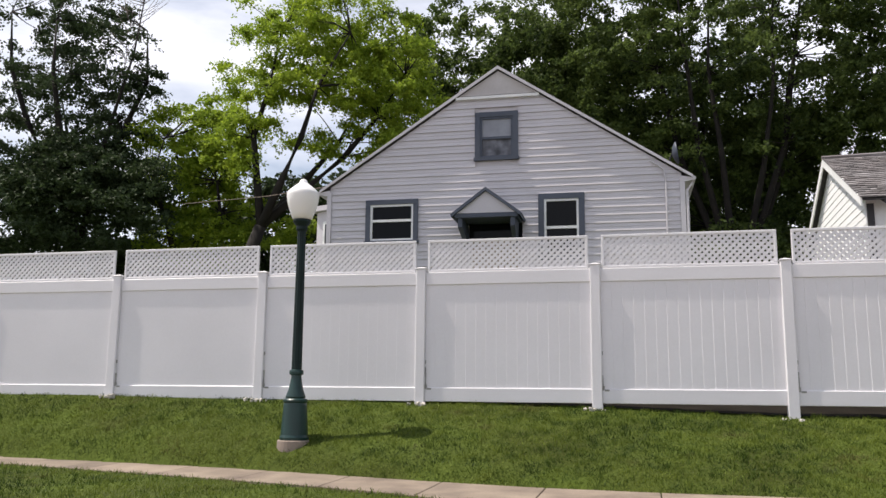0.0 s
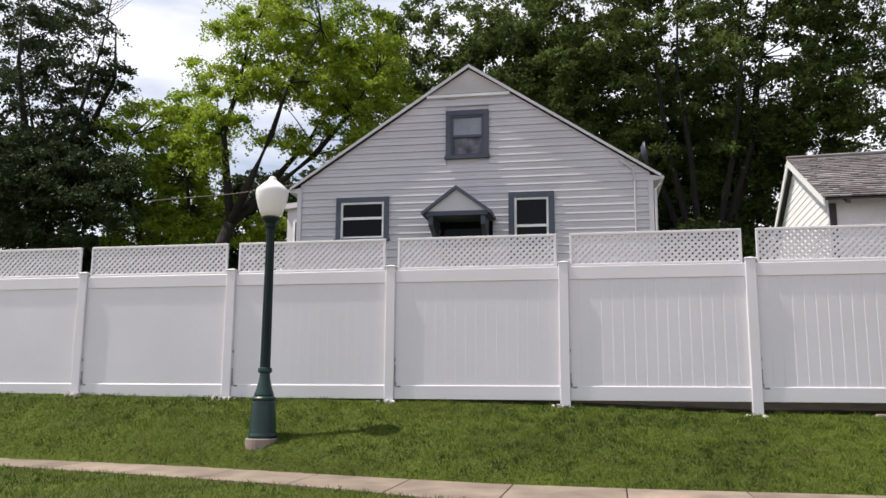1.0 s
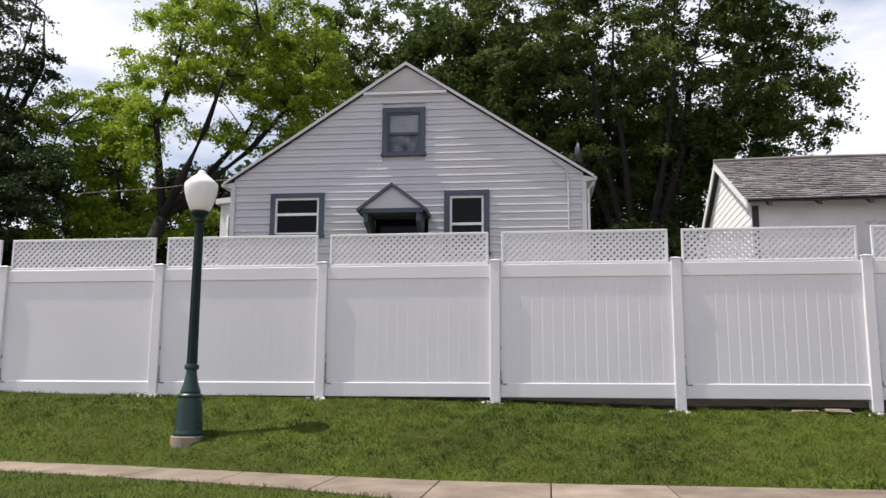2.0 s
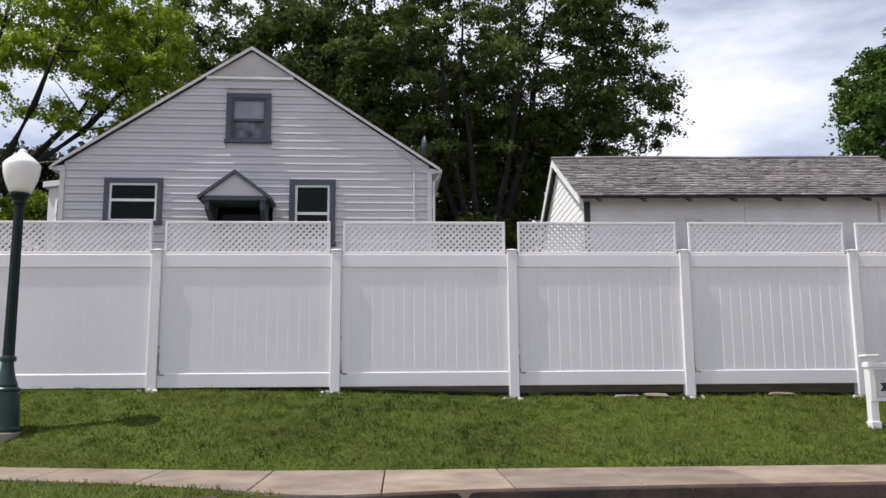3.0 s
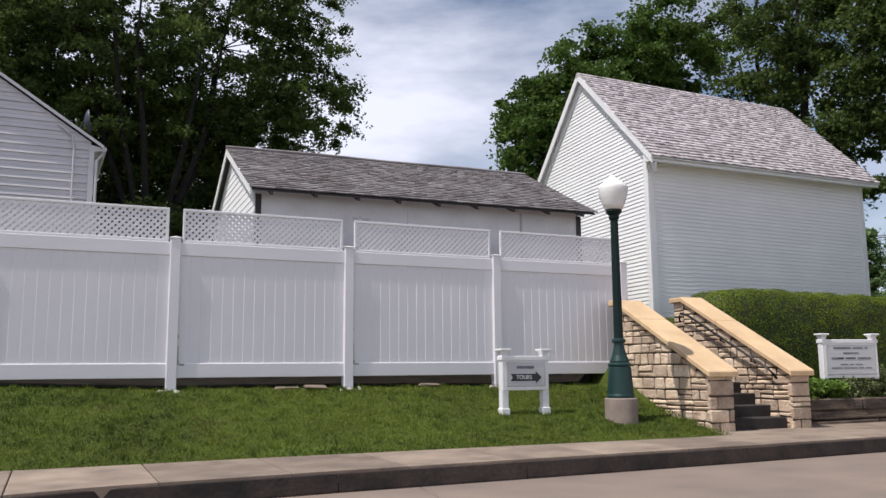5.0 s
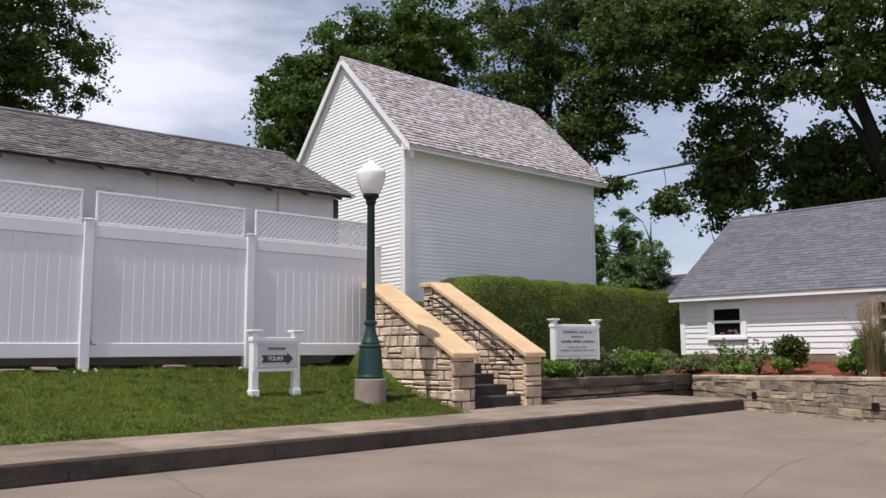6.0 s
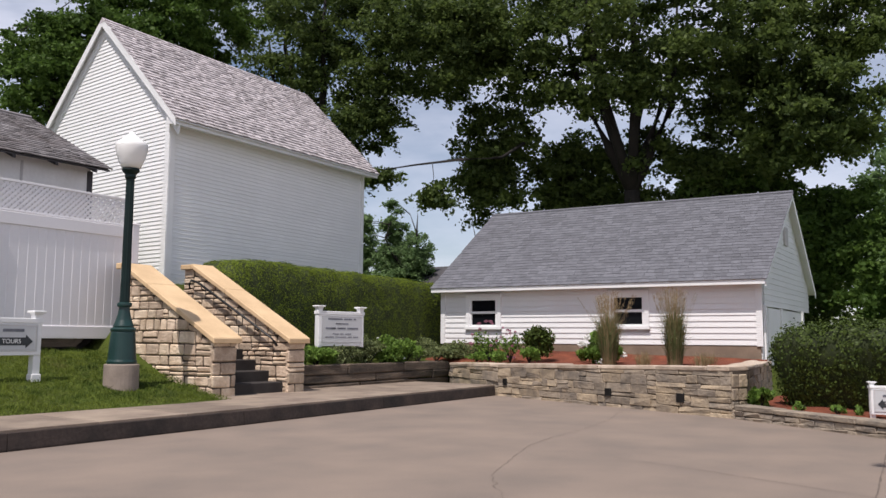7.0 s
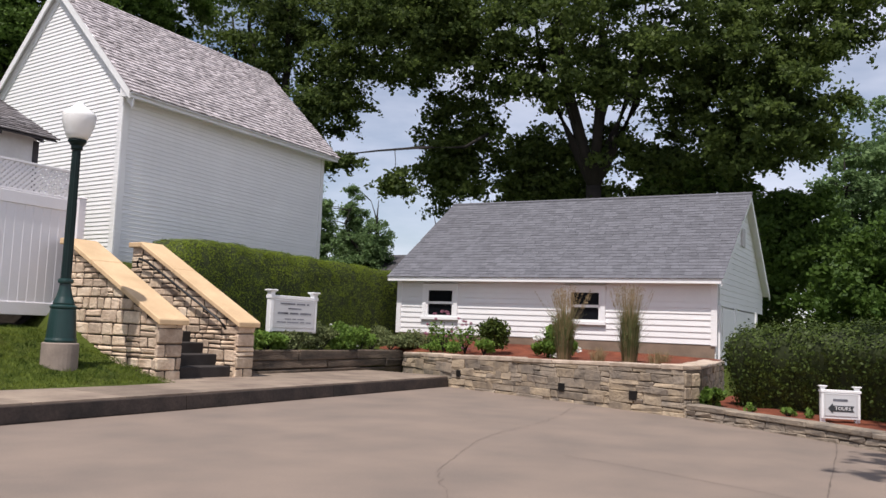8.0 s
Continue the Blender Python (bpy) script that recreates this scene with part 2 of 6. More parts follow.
def grass_material(name, dark, mid, light, dry):
    """Grass blades whose colour drifts in broad patches and small tufts, with some dry spots."""
    m = bpy.data.materials.new(name)
    m.use_nodes = True
    n, l = m.node_tree.nodes, m.node_tree.links
    b = n["Principled BSDF"]
    b.inputs["Roughness"].default_value, b.inputs["Specular IOR Level"].default_value = 0.6, 0.15
    geo = n.new("ShaderNodeNewGeometry")
    total = None
    for scale, detail, weight in ((0.6, 3.0, 0.8), (4.2, 3.0, 0.95)):
        tex = n.new("ShaderNodeTexNoise")
        tex.inputs["Scale"].default_value, tex.inputs["Detail"].default_value = scale, detail
        l.new(geo.outputs["Position"], tex.inputs["Vector"])
        add = n.new("ShaderNodeMath")
        add.operation = "MULTIPLY_ADD"
        add.inputs[1].default_value, add.inputs[2].default_value = weight, -0.42
        l.new(tex.outputs["Fac"], add.inputs[0])
        if total:
            l.new(total, add.inputs[2])
        total = add.outputs[0]
    add = n.new("ShaderNodeMath")
    add.operation = "MULTIPLY_ADD"
    add.inputs[1].default_value = 0.22
    l.new(geo.outputs["Random Per Island"], add.inputs[0])
    l.new(total, add.inputs[2])
    ramp = n.new("ShaderNodeValToRGB")
    e = ramp.color_ramp.elements
    e[0].position, e[0].color = 0.33, (*dark, 1)
    e[1].position, e[1].color = 0.66, (*light, 1)
    k = e.new(0.47)
    k.color = (*mid, 1)
    l.new(add.outputs[0], ramp.inputs[0])
    spot = n.new("ShaderNodeTexNoise")
    spot.inputs["Scale"].default_value, spot.inputs["Detail"].default_value = 1.7, 5.0
    l.new(geo.outputs["Position"], spot.inputs["Vector"])
    rng = n.new("ShaderNodeMapRange")
    rng.inputs["From Min"].default_value, rng.inputs["From Max"].default_value = 0.58, 0.74
    rng.inputs["To Max"].default_value = 0.75
    l.new(spot.outputs["Fac"], rng.inputs["Value"])
    mx = n.new("ShaderNodeMix")
    mx.data_type = "RGBA"
    mx.inputs["B"].default_value = (*dry, 1)
    l.new(rng.outputs[0], mx.inputs["Factor"])
    l.new(ramp.outputs[0], mx.inputs["A"])
    l.new(mx.outputs["Result"], b.inputs["Base Color"])
    t = n.new("ShaderNodeBsdfTranslucent")
    l.new(mx.outputs["Result"], t.inputs["Color"])
    ms = n.new("ShaderNodeMixShader")
    ms.inputs[0].default_value = 0.3
    l.new(b.outputs[0], ms.inputs[1])
    l.new(t.outputs[0], ms.inputs[2])
    l.new(ms.outputs[0], n["Material Output"].inputs[0])
    return m


M_BLADE = grass_material("grass_blade", (0.027, 0.051, 0.010), (0.063, 0.100, 0.016), (0.150, 0.192, 0.031), (0.125, 0.105, 0.044))

M_GLOBE = bpy.data.materials.new("opal_globe")
M_GLOBE.use_nodes = True
_b = M_GLOBE.node_tree.nodes["Principled BSDF"]
_b.inputs["Base Color"].default_value = (0.86, 0.85, 0.83, 1)
_b.inputs["Roughness"].default_value = 0.25
_b.inputs["Subsurface Weight"].default_value = 0.3
_b.inputs["Subsurface Radius"].default_value = (0.1, 0.1, 0.1)

# ---- building helpers ----
class Solid:
    """Collects corners and faces of one mesh."""

    def __init__(self):
        self.v, self.f = [], []

    def add(self, verts, faces):
        k = len(self.v)
        self.v += [tuple(p) for p in verts]
        self.f += [tuple(k + i for i in face) for face in faces]
        return self

    def box(self, x0, x1, y0, y1, z0, z1):
        return self.add([(x, y, z) for x in (x0, x1) for y in (y0, y1) for z in (z0, z1)],
                        [(0, 1, 3, 2), (4, 6, 7, 5), (0, 4, 5, 1), (2, 3, 7, 6), (0, 2, 6, 4), (1, 5, 7, 3)])

    def cbox(self, x0, x1, y0, y1, z0, z1, c=0.01, jit=0.0, rnd=None):
        """A box with chamfered edges; jit pushes its corners about."""
        lo, hi = (x0, y0, z0), (x1, y1, z1)
        pts, ids = [], {}
        for sx in (0, 1):
            for sy in (0, 1):
                for sz in (0, 1):
                    s = (sx, sy, sz)
                    off = [rnd.uniform(-jit, jit) for _ in range(3)] if jit else (0, 0, 0)
                    for ax in range(3):
                        p = []
                        for i in range(3):
                            e = (lo[i], hi[i])[s[i]]
                            p.append(e + off[i] + (0 if i == ax else (c if s[i] == 0 else -c)))
                        ids[s, ax] = len(pts)
                        pts.append(p)
        faces = []
        for ax in range(3):
            a, b = (ax + 1) % 3, (ax + 2) % 3
            for side in (0, 1):
                ring = []
                for (i, j) in ((0, 0), (1, 0), (1, 1), (0, 1)):
                    s = [0, 0, 0]
                    s[ax], s[a], s[b] = side, i, j
                    ring.append(ids[tuple(s), ax])
                faces.append(ring if side else ring[::-1])
            for i in (0, 1):
                for j in (0, 1):
                    s0, s1 = [0, 0, 0], [0, 0, 0]
                    s0[a] = s1[a] = i
                    s0[b] = s1[b] = j
                    s0[ax], s1[ax] = 0, 1
                    s0, s1 = tuple(s0), tuple(s1)
                    ring = [ids[s0, a], ids[s1, a], ids[s1, b], ids[s0, b]]
                    faces.append(ring if (i == j) else ring[::-1])
        for sx in (0, 1):
            for sy in (0, 1):
                for sz in (0, 1):
                    s = (sx, sy, sz)
                    ring = [ids[s, 0], ids[s, 1], ids[s, 2]]
                    faces.append(ring if (sx + sy + sz) % 2 else ring[::-1])
        return self.add(pts, faces)

    def prism(self, ring, lift):
        """A ring of points and its copy moved by lift, closed."""
        n = len(ring)
        r2 = [tuple(Vector(p) + Vector(lift)) for p in ring]
        faces = [tuple(range(n))[::-1], tuple(range(n, 2 * n))] + [(i, (i + 1) % n, n + (i + 1) % n, n + i) for i in range(n)]
        return self.add(list(ring) + r2, faces)

    def tube(self, points, radii, sides=8):
        pts, rings = [Vector(p) for p in points], []
        for i, p in enumerate(pts):
            d = (pts[min(i + 1, len(pts) - 1)] - pts[max(i - 1, 0)]).normalized()
            u = d.orthogonal().normalized() if abs(d.z) < 0.9 else Vector((1, 0, 0)).cross(d).normalized()
            w = d.cross(u)
            rings.append([p + radii[i] * (math.cos(a) * u + math.sin(a) * w) for a in [2 * math.pi * k / sides for k in range(sides)]])
        faces = []
        for i in range(len(rings) - 1):
            for k in range(sides):
                faces.append((i * sides + k, i * sides + (k + 1) % sides, (i + 1) * sides + (k + 1) % sides, (i + 1) * sides + k))
        faces.append(tuple(range(sides))[::-1])
        faces.append(tuple(range((len(rings) - 1) * sides, len(rings) * sides)))
        return self.add([p for r in rings for p in r], faces)

    def lathe(self, profile, sides=32, cx=0, cy=0):
        """profile: (radius, z) from below."""
        n = len(profile)
        pts = [(cx + r * math.cos(2 * math.pi * k / sides), cy + r * math.sin(2 * math.pi * k / sides), z) for r, z in profile for k in range(sides)]
        faces = [(i * sides + k, i * sides + (k + 1) % sides, (i + 1) * sides + (k + 1) % sides, (i + 1) * sides + k) for i in range(n - 1) for k in range(sides)]
        faces += [tuple(range(sides))[::-1], tuple(range((n - 1) * sides, n * sides))]
        return self.add(pts, faces)

    def mesh(self, name, mat, smooth=False, tidy=False):
        me = bpy.data.meshes.new(name)
        me.from_pydata(self.v, [], self.f)
        if tidy:
            bm = bmesh.new()
            bm.from_mesh(me)
            bmesh.ops.recalc_face_normals(bm, faces=bm.faces)
            bm.to_mesh(me)
            bm.free()
        if mat:
            me.materials.append(mat)
        if smooth:
            me.polygons.foreach_set("use_smooth", [True] * len(me.polygons))
        me.update()
        return me


def part(name, solid, mat, parent=None, label="", smooth=False, tidy=True):
    me = solid if isinstance(solid, bpy.types.Mesh) else solid.mesh(name, mat, smooth, tidy)
    ob = new(name, me)
    if parent:
        ob.parent = parent
        ob.matrix_parent_inverse = parent.matrix_basis.inverted()
    if label:
        ob["label"] = label
    return ob


def thing(name, at, label, category, group="", kind=""):
    ob = new(name)
    ob.empty_display_size = 0.2
    ob.matrix_basis = Matrix.Translation(at)
    return tagged(ob, label, category, group, kind)


def structure(name, solid, mat, label, category, smooth=False, tidy=True):
    return tagged(part(name, solid, mat, None, "", smooth, tidy), label, category, "", "structure")


def lerp(x, xs, ys):
    return float(np.interp(x, xs, ys))


class Plane:
    """A wall's own axes: u along it, v up, w outwards."""

    def __init__(self, origin, u, w):
        self.o, self.u, self.w = Vector(origin), Vector(u).normalized(), Vector(w).normalized()

    def at(self, u, z, w=0.0):
        p = self.o + u * self.u + w * self.w
        return (p.x, p.y, z)

    def bar(self, solid, u0, u1, z0, z1, w0, w1):
        ring = [self.at(u0, z0, w0), self.at(u1, z0, w0), self.at(u1, z1, w0), self.at(u0, z1, w0)]
        return solid.prism(ring, (w1 - w0) * self.w)


def siding(parent, pl, z0, z1, step, span, holes, mat, name="siding_board", thick=0.02, lap=0.004, dutch=False):
    """Lapped boards on a wall: span(z) gives (u0, u1); holes are (u0, u1, z0, z1)."""
    z = z0
    while z < z1 - 0.02:
        zt = min(z + step, z1)
        cuts = [span(z), span(zt)]
        segs = [(cuts[0][0], cuts[0][1], cuts[1][0], cuts[1][1])]
        for h in holes:
            if h[2] < zt - 0.01 and h[3] > z + 0.01:
                out = []
                for a, b, c, d in segs:
                    if h[0] <= a and h[1] >= b:
                        continue
                    if h[0] >= b or h[1] <= a:
                        out.append((a, b, c, d))
                        continue
                    if h[0] > a:
                        out.append((a, h[0], c, h[0]))
                    if h[1] < b:
                        out.append((h[1], b, h[1], d))
                segs = out
        for a, b, c, d in segs:
            if b - a < 0.02:
                continue
            if d - c < 0.01:
                c = d = (c + d) / 2
                d += 0.005
            s = Solid()
            if dutch:
                k = 0.5
                zm, am, bm_ = z + k * (zt - z), a + k * (c - a), b + k * (d - b)
                rows = [(a, b, z, 0), (a, b, z, thick), (am, bm_, zm - 0.004, thick * 0.42), (am, bm_, zm, thick * 0.6), (c, d, zt, lap), (c, d, zt, 0)]
                pts = []
                for p0, p1, zz, ww in rows:
                    pts += [pl.at(p0, zz, ww), pl.at(p1, zz, ww)]
                s.add(pts, [(0, 1, 3, 2), (2, 3, 5, 4), (4, 5, 7, 6), (6, 7, 9, 8), (8, 9, 11, 10), (0, 2, 4, 6, 8, 10), (1, 11, 9, 7, 5, 3)])
                part(name, s, mat, parent)
                continue
            s.add([pl.at(a, z, 0), pl.at(b, z, 0), pl.at(b, z, thick), pl.at(a, z, thick),
                   pl.at(c, zt, 0), pl.at(d, zt, 0), pl.at(d, zt, lap), pl.at(c, zt, lap)],
                  [(0, 1, 2, 3), (3, 2, 6, 7), (0, 3, 7, 4), (1, 5, 6, 2), (4, 7, 6, 5), (0, 4, 5, 1)])
            part(name, s, mat, parent)
        z += step


def shingles(parent, origin, along, up, length, slope, mat, row, wide, thick, seed, name="shingle", singles=300, first=0.0):
    """Rows of shingles on a roof plane: origin at the eave's corner. The rows near the eave are single pieces, the rest one mesh."""
    rnd = random.Random(seed)
    along, up = Vector(along).normalized(), Vector(up).normalized()
    nrm = along.cross(up).normalized()
    if nrm.z < 0:
        nrm = -nrm
    rest, count, d, r = Solid(), 0, 0.0, 0
    while d < slope - 0.01:
        u = -rnd.uniform(0, wide)
        while u < length:
            w = wide * rnd.uniform(0.6, 1.4)
            a, b = max(u, 0), min(u + w - 0.004, length)
            u += w
            if b - a < 0.02:
                continue
            jag = rnd.uniform(-0.12, 0.1) * row if r else 0.0
            e = min(d + row * 1.35, slope)
            t0, t1 = thick * rnd.uniform(0.8, 1.5), 0.002 + 0.001 * (r % 2)
            bot = d + jag
            o = Vector(origin)
            c = [o + a * along + bot * up, o + b * along + bot * up, o + b * along + e * up, o + a * along + e * up]
            pts = [c[0] + 0.001 * nrm, c[1] + 0.001 * nrm, c[1] + t0 * nrm + 0.004 * nrm, c[0] + (t0 + 0.004) * nrm, c[2] + t1 * nrm, c[3] + t1 * nrm]
            faces = [(0, 1, 2, 3), (3, 2, 4, 5), (1, 4, 2), (0, 3, 5)]
            if count < singles:
                s = Solid()
                s.add(pts, faces)
                part(name, s, mat, parent, tidy=False)
                count += 1
            else:
                rest.add(pts, faces)
        d += row
        r += 1
    if rest.v:
        ob = part("roof_covering", rest, mat, parent, tidy=False)
        ob["kind"] = "stuff"


def leaf_cards(centres, size, rng, flat=0.0, long=1.7):
    """A mesh's corners and faces for one rhombic leaf at each centre."""
    n = len(centres)
    d = rng.normal(size=(n, 3))
    d[:, 2] *= 1 - flat
    d /= np.linalg.norm(d, axis=1, keepdims=True) + 1e-9
    e = rng.normal(size=(n, 3))
    e -= (e * d).sum(1, keepdims=True) * d
    e /= np.linalg.norm(e, axis=1, keepdims=True) + 1e-9
    s = size * rng.uniform(0.6, 1.4, size=(n, 1))
    a, b = d * s * 0.5 * long ** 0.5, e * s * 0.5 / long ** 0.5
    c = np.asarray(centres)
    v = np.stack([c - a, c + b * 1.0 - a * 0.1, c + a, c - b * 1.0 - a * 0.1], 1).reshape(-1, 3)
    return v


def skin_leaves(centres, normals, size, rng, loose=0.45):
    """Leaves that lie roughly along a clipped surface."""
    n = len(centres)
    w = normals + rng.normal(size=(n, 3)) * loose
    w /= np.linalg.norm(w, axis=1, keepdims=True) + 1e-9
    d = rng.normal(size=(n, 3))
    d -= (d * w).sum(1, keepdims=True) * w
    d /= np.linalg.norm(d, axis=1, keepdims=True) + 1e-9
    e = np.cross(w, d)
    s = size * rng.uniform(0.6, 1.4, size=(n, 1))
    a, b, c = d * s * 0.65, e * s * 0.4, np.asarray(centres)
    return np.stack([c - a, c + b - a * 0.1, c + a, c - b - a * 0.1], 1).reshape(-1, 3)


def quads_mesh(name, verts, mat):
    n = len(verts) // 4
    me = bpy.data.meshes.new(name)
    me.vertices.add(len(verts))
    me.vertices.foreach_set("co", np.ascontiguousarray(verts, dtype=np.float32).ravel())
    me.loops.add(4 * n)
    me.loops.foreach_set("vertex_index", np.arange(4 * n, dtype=np.int32))
    me.polygons.add(n)
    me.polygons.foreach_set("loop_start", np.arange(0, 4 * n, 4, dtype=np.int32))
    me.update(calc_edges=True)
    me.materials.append(mat)
    return me

# ---- ground, road, pavement ----
INNER_X = [-40, -14, -10.8, -7, -4.2, -3, -1.6, 0.5, 3, 6, 6.9, 7.0, 9.0, 9.1, 14]
INNER_Y = [-0.6, -0.75, -1.1, -1.68, -2.42, -2.68, -2.78, -2.76, -2.82, -2.93, -2.87, -2.27, -2.27, -1.98, -1.9]
OUTER_X = [-40, -14, -10, -7, -5.3, -4.3, -3.4, -2.5, -1, 12.8]
OUTER_Y = [-1.65, -1.72, -1.92, -2.65, -3.1, -3.45, -3.88, -4.4, -5.0, -5.0]
KERB_X, KERB_Y = [-90, -8, -3, -1, 1, 6, 12.8], [-5.9, -5.6, -4.75, -4.25, -4.13, -4.02, -3.74]
FOOT_X, FOOT_Z = [-10, -2.4, 0, 7.3], [1.08, 0.97, 0.88, 0.85]
WALL_LINE = [(14.0, -1.9), (12.78, -3.75), (11.75, -6.0), (11.15, -7.6), (10.6, -8.68)]
LOW_LINE = [(10.55, -8.75), (9.35, -10.4), (8.6, -11.3), (6.9, -13.5)]


def inner(x):
    return lerp(x, INNER_X, INNER_Y)


def outer(x):
    return lerp(x, OUTER_X, OUTER_Y)


def kerb_y(x):
    return lerp(x, KERB_X, KERB_Y)


def wall_x(y):
    return lerp(-y, [-p[1] for p in WALL_LINE], [p[0] for p in WALL_LINE])


def low_x(y):
    return lerp(-y, [-p[1] for p in LOW_LINE], [p[0] for p in LOW_LINE])


def ground_z(x, y):
    if x > 6.95 and y > -2.2 and x < 15.2:
        if x < 8.9:
            return max(0.05, min(1.45, 0.05 + (y + 2.3) * 0.55 - 0.1)) if y < 0.4 else min(2.2, 1.5 + (y - 0.4) * 0.4)
        if y < -1.86:
            return 0.05
        return lerp(y, [-1.86, -0.9, 0.2, 1.6, 6], [0.56, 0.62, 0.95, 2.1, 2.3])
    if y <= -2.0 and x > 10:
        if y > lerp(x, [10.6, 15.2, 15.4, 40], [-8.6, -8.12, -8.12, -8.4]):
            return 0.58 if x > wall_x(y) + 0.2 else -0.08
        return 0.14 if x > low_x(y) + 0.15 else -0.08
    if y < kerb_y(x) + 0.12:
        return 0.14 if (y < -8.7 and x > low_x(y) + 0.15) else -0.08
    if y < outer(x) - 0.02:
        return 0.195
    if y < inner(x):
        return 0.1
    foot = lerp(x, FOOT_X, FOOT_Z)
    if y < 0:
        s = (y - inner(x)) / (0 - inner(x))
        bumps = 0.02 * noise.noise((x * 0.9, y * 0.9, 0)) * min(1, s * 6)
        return 0.205 + (foot - 0.205) * s ** lerp(x, [-6, 5], [0.62, 1.08]) + bumps
    return lerp(y, [0, 0.6, 3.5, 8], [foot, foot + 0.1, 2.2, 2.3]) + 0.02 * noise.noise((x * 0.3, y * 0.3, 0))


gx = [-700, -300, -120, -60, -36, -26, -20] + list(np.arange(-16, 22.01, 0.25)) + [24, 28, 36, 50, 80, 150, 300, 700]
gy = [-700, -300, -120, -60, -35, -24, -18] + list(np.arange(-14, 3.01, 0.125)) + [3.5, 4, 5, 6, 8, 11, 15, 20, 30, 50, 90, 200, 700]
gs = Solid()
gs.v = [(x, y, ground_z(x, y)) for y in gy for x in gx]
gs.f = [(j * len(gx) + i, j * len(gx) + i + 1, (j + 1) * len(gx) + i + 1, (j + 1) * len(gx) + i) for j in range(len(gy) - 1) for i in range(len(gx) - 1)]
structure("ground", gs, M_GRASS, "mown green lawn rising from the pavement to the fence", "ground", smooth=True, tidy=False)

# near-black strip behind the fence foot: paints the shade seen under the bottom rail
es = Solid()
ex, ey = list(np.arange(-15.0, 7.3, 0.5)), [0.02, 0.12, 0.3, 0.6, 1.0, 1.6]
es.v = [(x, y, ground_z(x, y) + 0.02) for y in ey for x in ex]
es.f = [(j * len(ex) + i, j * len(ex) + i + 1, (j + 1) * len(ex) + i + 1, (j + 1) * len(ex) + i) for j in range(len(ey) - 1) for i in range(len(ex) - 1)]
structure("gap_shade_strip", es, material("fence_gap_shade", (0.022, 0.018, 0.014), 0.95, 0.3, 3, 30, 0.6, spec=0.1), "near-black strip painting the shade in the gap under the fence", "soil", tidy=False)

# Road and parking area: one broad slab that ends at the kerb and the low walls.
edge = [(x, kerb_y(x) + 0.04) for x in (-90, -8, -3, -1, 1, 3, 6, 9, 12.8)] + [(x - 0.02 + 0.15, y) for x, y in WALL_LINE[1:]] + [(x + 0.1, y) for x, y in LOW_LINE] + [(4.5, -16.5), (2.0, -30), (2.0, -120), (-90, -120)]
rs = Solid()
rs.prism([(x, y, -0.07) for x, y in edge], (0, 0, 0.07))
road = structure("road", rs, M_ROAD, "sun-bleached pinkish concrete road and parking area", "road")

pavement = thing("pavement", (0, -3, 0.2), "pale concrete pavement of cast slabs beside the lawn", "pavement", kind="structure")


def slab(x0, x1):
    s = Solid()
    n = 4
    xs = [x0 + 0.006 + (x1 - x0 - 0.012) * i / n for i in range(n + 1)]
    low = [(x, max(outer(x), kerb_y(x)), 0.2) for x in xs]
    high = [(x, inner(x) + 0.02, 0.21) for x in xs]
    ring = low + high[::-1]
    top = [(x, y, z) for x, y, z in ring]
    s.prism([(x, y, z - 0.11) for x, y, z in top], (0, 0, 0.105))
    cx, cy = sum(p[0] for p in top) / len(top), sum(p[1] for p in top) / len(top)
    m = len(top)
    k = len(s.v)
    s.f = [f for f in s.f if f != tuple(range(m, 2 * m))]
    s.v += [(cx + (x - cx) * (1 - 0.012), cy + (y - cy) * 0.988, z) for x, y, z in top]
    s.f += [(m + i, m + (i + 1) % m, k + (i + 1) % m, k + i) for i in range(m)] + [tuple(range(k, k + m))]
    part("slab", s, M_CONCRETE, pavement)


xj = [-40, -34, -28, -22, -18, -16.5, -15]
x = -13.11
while x < 12.2:
    xj.append(x)
    x += 1.14
xj.append(12.72)
for a, b in zip(xj, xj[1:]):
    slab(a, b)

kerb = thing("kerb", (4, -4, 0), "dark stained concrete kerb along the pavement edge", "kerb", kind="structure")
kx = [-90, -60, -40, -25, -15, -11, -8, -5.5, -3, -1, 1, 3.0, 6.0, 9.0, 12.74]
for a, b in zip(kx, kx[1:]):
    s = Solid()
    pts = [(a + 0.004, kerb_y(a)), (b - 0.004, kerb_y(b))]
    prof = [(0.20, -0.05), (-0.012, -0.05), (-0.02, 0.02), (-0.008, 0.165), (0.01, 0.186), (0.20, 0.186)] if b > -2.9 else [(0.16, -0.05), (-0.012, -0.05), (-0.02, 0.02), (-0.005, 0.19), (0.02, 0.21), (0.16, 0.21)]
    v = [(px, py + d, z) for px, py in pts for d, z in prof]
    n = len(prof)
    s.add(v, [(i, (i + 1) % n, n + (i + 1) % n, n + i) for i in range(n)] + [tuple(range(n)), tuple(range(n, 2 * n))])
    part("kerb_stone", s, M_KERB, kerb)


# cracks and a saw-cut joint in the road surface
M_CRACK = material("crack_dirt", (0.175, 0.138, 0.112), 0.95, 0.2, 8, 40, 0.2)


